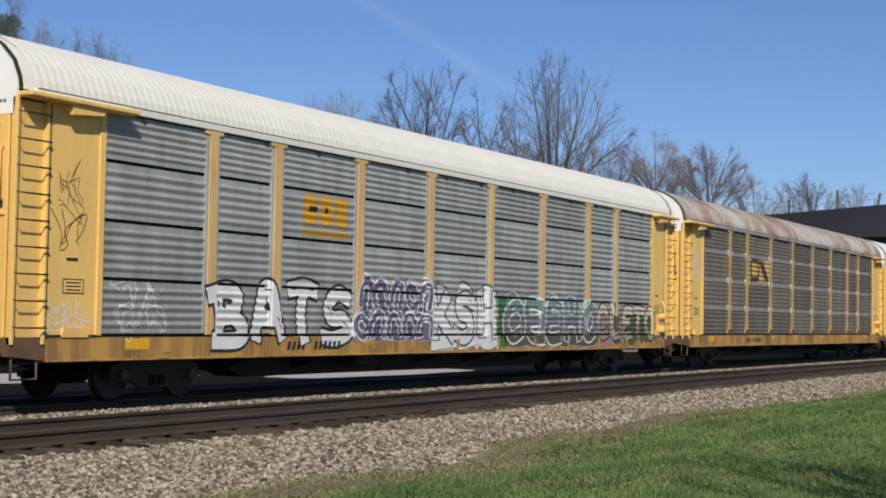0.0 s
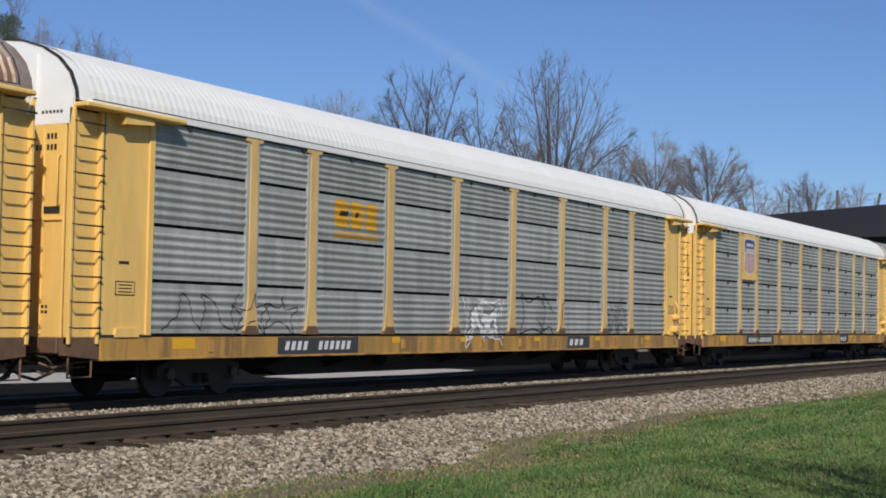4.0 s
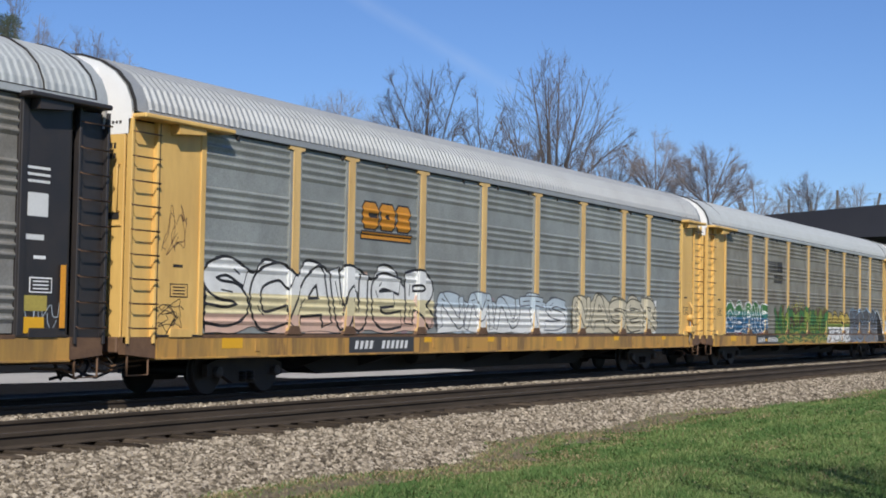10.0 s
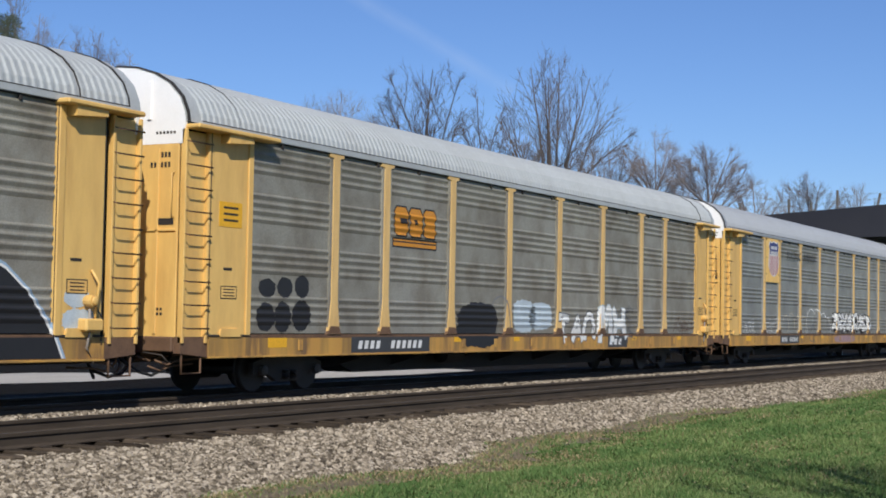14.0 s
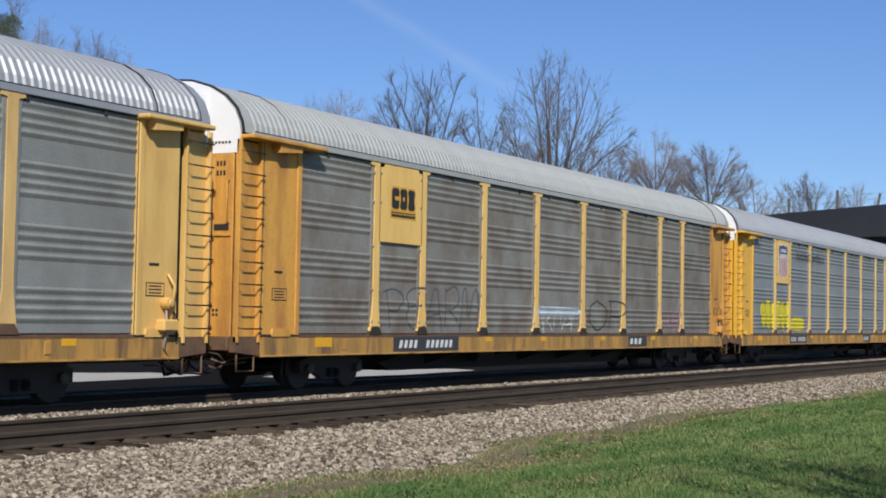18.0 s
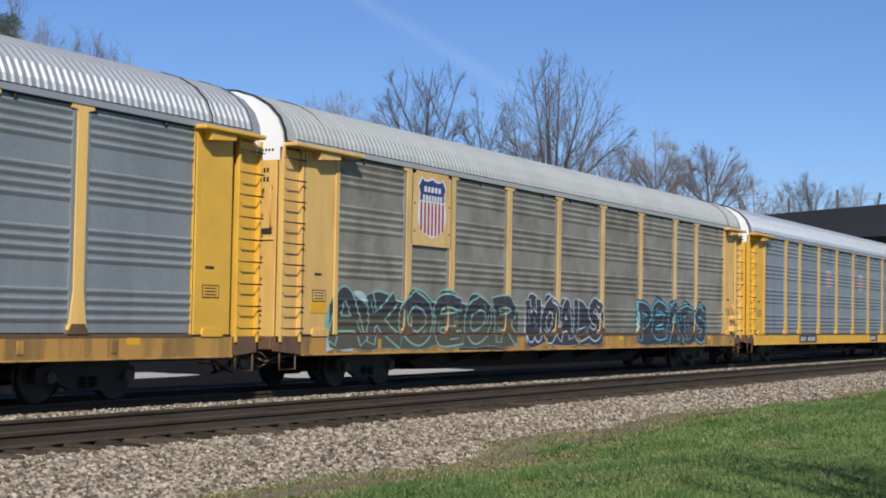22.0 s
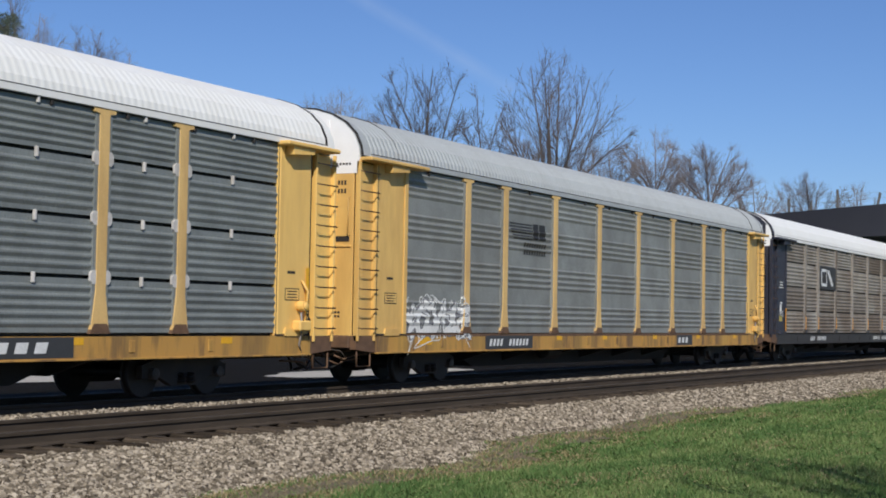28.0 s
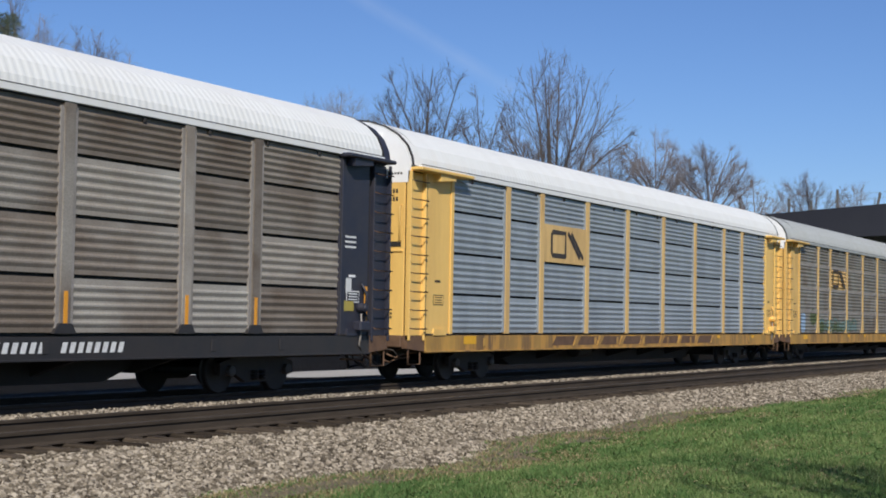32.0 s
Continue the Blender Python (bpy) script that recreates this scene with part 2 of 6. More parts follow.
def patch_mesh(spots):
    """Low irregular spreads of gravel: rows (x, y, half length, half width)."""
    verts, faces = [], []
    for cx, cy, a, b in spots:
        n = len(verts)
        for j in range(28):
            u = 2 * math.pi * j / 28
            k = 1 + 0.09 * math.sin(3 * u + cx) + 0.06 * math.sin(7 * u)
            verts.append((cx + a * k * math.cos(u), cy + b * k * math.sin(u), -0.285))
        verts.append((cx, cy, -0.26))
        faces += [(n + j, n + (j + 1) % 28, n + 28) for j in range(28)]
    return mesh_of("gravel_patch", verts, faces)


def verge(x):
    """Width of the worn strip between ballast and grass."""
    return 0.3 + 0.95 * ease(37, 24, x) * ease(11, 15, x)


def build_ground():
    xs = sorted(set([-3000, -1200, -500, -200, -100, -50, -30] + [round(-20 + 1.0 * i, 3) for i in range(111)] + [95, 105, 120, 140, 170, 220, 300, 500, 900, 1800, 4000]))
    ys = sorted(set([-2500, -900, -300, -120, -60, -30, -15, -8, -4] + [round(-2 + 0.5 * i, 3) for i in range(48)] + [23, 26, 29, 32, 34, 37, 40, 45, 55, 70, 100, 160, 300, 700, 1600, 4000]))
    verts = [(x, y, ground_z(x, y)) for x in xs for y in ys]
    n = len(ys)
    faces = [(i * n + j, (i + 1) * n + j, (i + 1) * n + j + 1, i * n + j + 1) for i in range(len(xs) - 1) for j in range(n - 1)]
    ob = put("ground", mesh_of("ground", verts, faces, True), "lawn")
    tagged(ob, "mown green lawn with dry straw-coloured patches beside the ballast", "lawn", kind="structure")
    strip = []
    for i in range(301):
        x = 8 + 0.2 * i
        e = lawn_edge(x)
        w = max(0.08, verge(x) * (0.75 + 0.55 * noise.noise(Vector((x * 0.45, 3.0, 1.0))) + 0.3 * noise.noise(Vector((x * 1.9, 5.0, 1.0)))))
        strip += [(x, e - w * k, ground_z(x, min(e - 0.01, e - w * k)) + 0.012) for k in (0.0, 0.35, 0.7, 1.0)]
    ob = put("dirt_verge", mesh_of("dirt_verge", strip, [(4 * i + j, 4 * i + 4 + j, 4 * i + 5 + j, 4 * i + 1 + j) for i in range(300) for j in range(3)], True), "dirt")
    tagged(ob, "worn strip of brown dirt between ballast and lawn", "dirt", kind="structure")
    # ballast bed under both tracks
    rows = []
    bx = [-40 + 1.0 * i for i in range(150)] + [115, 125, 140, 160, 200]
    for x in bx:
        e = lawn_edge(x)
        rows.append([(x, e, lawn(x) - 0.02), (x, 0.5 * e + 0.5 * 12.3, 0.5 * lawn(x) - 0.5 * 0.245 + 0.02), (x, 12.3, -0.245), (x, 12.72, -0.25), (x, 12.95, -0.32), (x, 15.0, -0.34), (x, 15.35, -0.09), (x, 15.85, -0.09), (x, 16.35, -0.2)])
    k = len(rows[0])
    ob = put("track_bed", mesh_of("track_bed", [v for r in rows for v in r], [(i * k + j, (i + 1) * k + j, (i + 1) * k + j + 1, i * k + j + 1) for i in range(len(rows) - 1) for j in range(k - 1)]), "bed")
    tagged(ob, "grey-brown bed of packed ballast under two tracks", "ballast bed", kind="structure")
    # Dark strip along the train's shadow; part of that shade is in its colour.
    ob = put("cinder_strip", mesh_of("cinder_strip", [(x, y, z) for x in (-60, 20, 60, 160) for y, z in ((16.35, -0.2), (17.4, -0.24), (18.8, -0.24), (19.6, -0.27), (21.0, -0.31), (22.65, -0.3))], [(6 * i + j, 6 * i + 6 + j, 6 * i + 7 + j, 6 * i + 1 + j) for i in range(3) for j in range(5)]), "train_shade")
    tagged(ob, "dark ground strip with the train's shade in its colour", "cinders", kind="structure")
    ob = put("gravel_lot", patch_mesh(((40.6, 24.6, 5.6, 1.55), (29.0, 28.3, 6.3, 2.3))), "gravel")
    tagged(ob, "pale sunlit gravel strip behind the tracks", "gravel", kind="structure")
    # Near-black sheet: the darkness seen beneath the cars is put into its colour.
    ob = put("leaf_litter", box_mesh(-60, 160, 22.6, 70.0, -0.6, -0.295, 0.03), "back_shade")
    tagged(ob, "near-black ground sheet standing in for shade behind the tracks", "leaf litter", kind="structure")


M["lawn"] = mat("mown grass", (0.09, 0.14, 0.035), 0.9, second=(0.26, 0.21, 0.11), scale=0.22, stretch=(0.6, 1.6, 1), amount=0.6, low=0.54, high=0.7, fine=14.0, bump=0.5, third=(0.045, 0.09, 0.02), third_scale=0.5, third_amount=0.7, spec=0.05)
M["dirt"] = mat("dry brown dirt", (0.2, 0.165, 0.115), 0.95, second=(0.12, 0.1, 0.07), scale=1.2, stretch=(0.5, 1.5, 1), amount=0.7, fine=22.0, bump=0.5, third=(0.3, 0.25, 0.17), third_scale=0.6, spec=0.05)
M["bed"] = mat("packed ballast", (0.18, 0.155, 0.12), 0.9, second=(0.1, 0.085, 0.07), scale=9.0, amount=0.8, fine=25.0, bump=0.8, spec=0.05)
# Base colour darkened to deepen the shade under the train.
M["train_shade"] = mat("dark shaded ground", (0.032, 0.028, 0.024), 0.95, second=(0.05, 0.044, 0.037), scale=4.0, amount=0.6, fine=25.0, bump=0.6, spec=0.05)
# Nearly black, so that ground in full sun reads as shade.
M["back_shade"] = mat("near-black ground shade", (0.01, 0.008, 0.006), 0.95, second=(0.018, 0.015, 0.011), scale=3.0, amount=0.6, fine=25.0, bump=0.6, spec=0.05)
M["gravel"] = mat("pale gravel", (0.5, 0.47, 0.42), 0.9, second=(0.38, 0.34, 0.29), scale=1.2, amount=0.5, fine=20.0, bump=0.3, spec=0.05)
build_ground()

RAIL = [(-0.07, -0.18), (0.07, -0.18), (0.07, -0.168), (0.012, -0.145), (0.009, -0.06), (0.034, -0.042), (0.036, -0.008), (0.028, 0.0), (-0.028, 0.0), (-0.036, -0.008), (-0.034, -0.042), (-0.009, -0.06), (-0.012, -0.145), (-0.07, -0.168)]


def build_track(y, name, label, rusty, near):
    track = tagged(thing(name, label, "railway track"), kind="structure")
    n = len(RAIL)
    if "rail" not in CACHE:
        verts = [(x, a, b) for x in (-60, 180) for a, b in RAIL]
        CACHE["rail"] = mesh_of("rail", verts, [tuple(range(n)), tuple(range(2 * n - 1, n - 1, -1))] + [(i, (i + 1) % n, n + (i + 1) % n, n + i) for i in range(n)])
        top = [(-60, -0.027, 0.0015), (180, -0.027, 0.0015), (180, 0.027, 0.0015), (-60, 0.027, 0.0015)]
        CACHE["rail_top"] = mesh_of("running_surface", top, [(0, 1, 2, 3)])
    for side in (-0.7525, 0.7525):
        r = put("rail", CACHE["rail"], "rail", track, (0, y + side, 0))
        put("running_surface", CACHE["rail_top"], "rail_top", r)
    rng = random.Random(5 if near else 6)
    tie = box_mesh(-0.105, 0.105, -1.4, 1.3, -0.36, -0.182, 0.015)
    plate = box_mesh(-0.09, 0.09, -0.17, 0.17, -0.183, -0.168, 0.004)
    x = 4.0
    while x < 80:
        t = put("tie", tie, "tie", track, (x, y + rng.uniform(-0.13, 0.1), rng.uniform(-0.02, 0.0)))
        t.rotation_euler = (0, 0, rng.uniform(-0.05, 0.05))
        if near or x < 45:
            for side in (-0.7525, 0.7525):
                put("tie_plate", plate, "rail", t, (0, side, 0.0))
        x += 0.51 + rng.uniform(-0.03, 0.03)
    return track


build_track(NEAR, "track_1", "rusty steel rails on dark creosoted timber ties in grey ballast", "rail", True)
build_track(FAR, "track_2", "steel rails in the shade of a passing train", "rail", False)


def scatter(count, area, size, seed, z_of):
    """Many small broken stones as one mesh."""
    rng = np.random.default_rng(seed)
    cube = np.array([(x, y, z) for x in (-1, 1) for y in (-1, 1) for z in (-1, 1)], float)
    quads = np.array([(0, 1, 3, 2), (4, 6, 7, 5), (0, 4, 5, 1), (2, 3, 7, 6), (0, 2, 6, 4), (1, 5, 7, 3)])
    c = np.array([area(rng) for _ in range(count)])
    c = np.column_stack([c, [z_of(x, y) for x, y in c]])
    v = cube[None] * rng.uniform(0.55, 1.0, (count, 8, 3)) * (size * rng.uniform(0.5, 1.3, (count, 1, 1))) * rng.uniform(0.6, 1.0, (count, 1, 3))
    q = rng.normal(size=(count, 4))
    q /= np.linalg.norm(q, axis=1)[:, None]
    w, x, y, z = q.T
    rot = np.stack([np.stack([1 - 2 * (y * y + z * z), 2 * (x * y - z * w), 2 * (x * z + y * w)], -1), np.stack([2 * (x * y + z * w), 1 - 2 * (x * x + z * z), 2 * (y * z - x * w)], -1), np.stack([2 * (x * z - y * w), 2 * (y * z + x * w), 1 - 2 * (x * x + y * y)], -1)], 1)
    v = np.einsum("nij,nkj->nki", rot, v) + c[:, None]
    return v.reshape(-1, 3), (quads[None] + 8 * np.arange(count)[:, None, None]).reshape(-1, 4)


def raw_mesh(name, verts, faces):
    me = bpy.data.meshes.new(name)
    me.from_pydata(verts.tolist(), [], faces.tolist())
    return me


def shoulder_z(x, y):
    e = lawn_edge(x)
    mid = 0.5 * e + 6.15
    zl, zm = lawn(x) - 0.02, 0.5 * lawn(x) - 0.1025
    if y < mid:
        return zl + (zm - zl) * (y - e) / (mid - e)
    if y < 12.3:
        return zm + (-0.245 - zm) * (y - mid) / (12.3 - mid)
    return -0.255


def build_ballast():
    def near_area(r):
        x = 10 + 22 * r.random() ** 1.3
        e = lawn_edge(x)
        return x, e - 0.15 + (12.74 - e + 0.15) * r.random() ** 0.88

    def far_area(r):
        x = 30 + 50 * r.random() ** 1.2
        e = lawn_edge(x)
        return x, e - 0.1 + (12.74 - e + 0.1) * r.random() ** 0.9

    def mid_area(r):
        return 10 + 85 * r.random() ** 1.5, r.choice([r.uniform(13.1, 14.4), r.uniform(15.32, 15.85), r.uniform(15.32, 15.85)])

    parts = [scatter(40000, near_area, 0.035, 1, shoulder_z), scatter(32000, far_area, 0.04, 2, shoulder_z), scatter(20000, mid_area, 0.035, 3, lambda x, y: -0.085 if y > 15.0 else -0.36)]
    verts, faces, base = [], [], 0
    for v, f in parts:
        verts.append(v)
        faces.append(f + base)
        base += len(v)
    ob = put("ballast", raw_mesh("ballast", np.concatenate(verts), np.concatenate(faces)), "stone")
    tagged(ob, "loose grey and tan crushed stone on the track shoulder", "ballast", kind="stuff")


build_ballast()


def blade_colours(name, low, mid, high):
    m = mat(name, mid, 0.8, spec=0.15)
    n, k = m.node_tree.nodes, m.node_tree.links
    geo, ramp = n.new("ShaderNodeNewGeometry"), n.new("ShaderNodeValToRGB")
    ramp.color_ramp.elements[0].color, ramp.color_ramp.elements[1].color = (*low, 1), (*high, 1)
    ramp.color_ramp.elements.new(0.55).color = (*mid, 1)
    k.new(geo.outputs["Random Per Island"], ramp.inputs[0])
    k.new(ramp.outputs[0], n["Principled BSDF"].inputs["Base Color"])
    return m


M["blades"] = blade_colours("grass blades", (0.09, 0.155, 0.046), (0.136, 0.2, 0.064), (0.228, 0.272, 0.11))
M["deep"] = blade_colours("deep green grass blades", (0.058, 0.12, 0.034), (0.09, 0.16, 0.048), (0.152, 0.212, 0.078))
M["straw"] = blade_colours("dry grass blades", (0.15, 0.115, 0.055), (0.27, 0.215, 0.115), (0.42, 0.35, 0.2))


def build_grass():
    rng = np.random.default_rng(12)
    sets = {"blades": [], "straw": [], "deep": []}
    while sum(len(v) for v in sets.values()) < 165000:
        az, r = radians(rng.uniform(51, 79)), 15.5 + 50 * rng.random() ** 1.7
        x, y = r * math.sin(az), r * math.cos(az)
        over = lawn_edge(x) + 0.1 - y
        patch = noise.noise(Vector((x * 0.3, y * 1.1, 2.0))) + 0.6 * noise.noise(Vector((x * 0.8, y * 2.6, 7.0)))
        if over < -0.25 * rng.random():
            continue
        band = verge(x)
        worn = over < band * (1 + 0.8 * patch)
        if worn and rng.random() < 0.5:
            continue
        dry = rng.random() < (0.72 if worn else 0.45 if over < 1.4 * band + 1.2 * patch else 0.05 if patch < 0.3 else 0.3)
        shady = noise.noise(Vector((x * 0.3, y * 1.1, 15.0))) + 0.7 * noise.noise(Vector((x * 0.9, y * 2.6, 19.0))) + rng.normal(0, 0.12)
        sets["straw" if dry else "deep" if shady > 0.02 else "blades"].append((x, y, ground_z(x, min(y, lawn_edge(x) - 0.01)), r))
    for key, rows in sets.items():
        c = np.array(rows)
        n = len(c)
        a = rng.uniform(0, math.pi, n)
        clump = np.array([noise.noise(Vector((x * 0.8, y * 1.6, 4.0))) for x, y in c[:, :2]])
        h = rng.uniform(0.02, 0.07, n) * (0.8 if key == "straw" else 1.0) * (1 + 1.1 * np.clip(clump, -0.4, 0.8))
        w = rng.uniform(0.005, 0.012, n) * (1 + c[:, 3] / 40)
        d = np.column_stack([np.cos(a) * w, np.sin(a) * w, np.zeros(n)])
        lean = np.column_stack([rng.normal(0, 0.03, n), rng.normal(0, 0.03, n), h])
        v = np.stack([c[:, :3] - d, c[:, :3] + d, c[:, :3] + lean], 1).reshape(-1, 3)
        ob = put("dry_grass" if key == "straw" else "grass", raw_mesh(key, v, np.arange(3 * n).reshape(-1, 3)), key)
        tagged(ob, {"blades": "short mown green grass blades", "deep": "deep green patches of mown grass", "straw": "dry straw-coloured grass along the ballast edge"}[key], "grass", kind="stuff")


build_grass()

# ---------------------------------------------------------------- road overpass


def build_overpass():
    b = thing("road_overpass", "dark blue-black girder overpass crossing above the tracks", "bridge")
    for x in (80.0, 90.0):
        put("girder", prism_mesh([(6, 6.4), (6, 8.25), (17, 7.83), (24, 7.35), (48, 6.4), (48, 5.9), (24, 6.0)], -0.25, 0.25), "girder", b, (x, 0, 0)).rotation_euler = (0, 0, radians(90))
    put("deck", box_mesh(80.3, 89.7, 6, 48, 6.3, 6.6), "concrete", b)
    for y in (7.0, 34.0):
        put("abutment", box_mesh(79.6, 90.4, y - 1.2, y + 1.2, -0.5, 6.2, 0.05), "concrete", b)
    for y, h, lean in ((14.5, 0.8, 0), (16.2, 0.75, 3), (17.7, 0.65, 12), (19.8, 1.0, 0), (21.2, 0.5, 0), (22.4, 0.75, 0), (25.1, 0.8, 0), (27.0, 0.8, 0)):
        z = 7.83 - (y - 17) * 0.0686 if y > 17 else 7.83 + (17 - y) * 0.04
        o = put("fence_post", box_mesh(-0.06, 0.06, -0.06, 0.06, -0.15, h, 0.01), "fence", b, (80.0, y, z))
        o.rotation_euler = (radians(lean), 0, 0)
    for dz in (0.35, 0.65):
        put("fence_wire", tube_mesh([(80, 10, 8.1 + dz), (80, 17, 7.83 + dz), (80, 24, 7.35 + dz), (80, 34, 6.95 + dz)], 0.006, 4), "fence", b)


build_overpass()

# ---------------------------------------------------------------- trees
M["bark"] = mat("grey-brown bark", (0.105, 0.092, 0.085), 0.9, second=(0.15, 0.132, 0.122), scale=1.5, amount=0.5, spec=0.1)
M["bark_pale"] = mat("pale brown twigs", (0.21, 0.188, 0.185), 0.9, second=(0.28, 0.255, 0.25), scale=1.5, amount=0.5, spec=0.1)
M["needles"] = mat("dull green needles", (0.09, 0.115, 0.075), 0.9, second=(0.13, 0.145, 0.11), scale=2.0, amount=0.6, spec=0.1)


def rod_mesh(rods):
    verts, faces = [], []
    for a, b, ra, rb in rods:
        u = (b - a).orthogonal().normalized()
        w = (b - a).normalized().cross(u)
        n = len(verts)
        for c, r in ((a, ra), (b, rb)):
            verts += [c + u * r, c - u * 0.5 * r + w * 0.87 * r, c - u * 0.5 * r - w * 0.87 * r]
        faces += [(n, n + 1, n + 4, n + 3), (n + 1, n + 2, n + 5, n + 4), (n + 2, n, n + 3, n + 5)]
    me = bpy.data.meshes.new("branches")
    me.from_pydata([tuple(v) for v in verts], [], faces)
    return me


def tree_meshes(seed, height, radius, depth, limbs=9, branches=9, twigs=6, sprays=3, thick=1.0, stems=1):
    """Trunk and crown of a leafless tree. Limbs fan out to a rounded crown of that radius and depth; every
    branch leaves its parent at a sharp angle and bends a little upwards."""
    rng = random.Random(seed)
    trunk, crown = [], []
    centre = height - depth

    def inside(p):
        k = max(0.0, p.z - centre) / depth
        return (p.x * p.x + p.y * p.y) / (radius * radius) + k * k <= 1.0

    def turned(d, angle):
        side = d.orthogonal().normalized()
        side.rotate(Matrix.Rotation(rng.uniform(0, 6.283), 3, d))
        return (d * math.cos(angle) + side * math.sin(angle) + Vector((0, 0, 0.1))).normalized()

    def shoot(p, d, length, ra, rb, steps, bow, kink):
        """Rods along a gently bent line; gives its points and directions."""
        rows = []
        for i in range(steps):
            d = (d + Vector((rng.gauss(0, kink), rng.gauss(0, kink), rng.gauss(bow, kink)))).normalized()
            q = p + d * length / steps
            crown.append((p, q, ra + (rb - ra) * i / steps, ra + (rb - ra) * (i + 1) / steps))
            rows.append((p, d, (q - p).length))
            p = q
            if not inside(p):
                break
        return rows

    def along(rows, lo, hi):
        p, d, part_len = rows[min(len(rows) - 1, int(len(rows) * rng.uniform(lo, hi)))]
        return p + d * part_len * rng.random(), d

    base = 0.011 * height * thick
    for stem in range(stems):
        a = rng.uniform(0, 6.283)
        lean = Vector((math.cos(a), math.sin(a), 0)) * (0.3 * radius if stems > 1 else 0.06 * radius) * (-1) ** stem
        foot, fork = Vector((0, 0, -0.6)), Vector((0, 0, height - 1.25 * depth)) + lean
        for i in range(4):
            p, q = foot.lerp(fork, i / 4), foot.lerp(fork, (i + 1) / 4)
            trunk.append((p, q, base * (1.25 - 0.13 * i), base * (1.12 - 0.13 * i)))
        for i in range(limbs):
            a, th = 2.4 * (i + 3 * stem) + rng.uniform(-0.3, 0.3), 1.35 * ((i + rng.random()) / limbs) ** 0.6
            tip = Vector((radius * math.sin(th) * math.cos(a), radius * math.sin(th) * math.sin(a), centre + depth * math.cos(th)))
            start = fork + Vector((0, 0, rng.uniform(-0.35, 0.1) * depth))
            way = (tip - start).normalized()
            limb = shoot(start, (way - Vector((0, 0, 0.16))).normalized(), (tip - start).length * rng.uniform(0.92, 1.05), base * rng.uniform(0.42, 0.62), 0.02 * thick, 8, 0.035, 0.05)
            size = (tip - start).length
            for j in range(branches):
                u = rng.uniform(0.12, 0.95)
                q, d = along(limb, u, u)
                branch = shoot(q, turned(d, rng.uniform(0.4, 0.8)), size * (0.5 * (1 - u) + 0.16) * rng.uniform(0.7, 1.15), 0.021 * thick, 0.009 * thick, 4, 0.05, 0.09)
                span = sum(r[2] for r in branch)
                for _ in range(twigs):
                    q2, d2 = along(branch, 0.1, 1.0)
                    twig = shoot(q2, turned(d2, rng.uniform(0.4, 0.85)), max(0.35, span * rng.uniform(0.3, 0.55)), 0.0085 * thick, 0.0055 * thick, 2, 0.06, 0.12)
                    for _ in range(sprays):
                        q3, d3 = along(twig, 0.2, 1.0)
                        shoot(q3, turned(d3, rng.uniform(0.4, 0.8)), rng.uniform(0.25, 0.6), 0.005 * thick, 0.0035 * thick, 1, 0.05, 0.1)
    return rod_mesh(trunk), rod_mesh(crown)


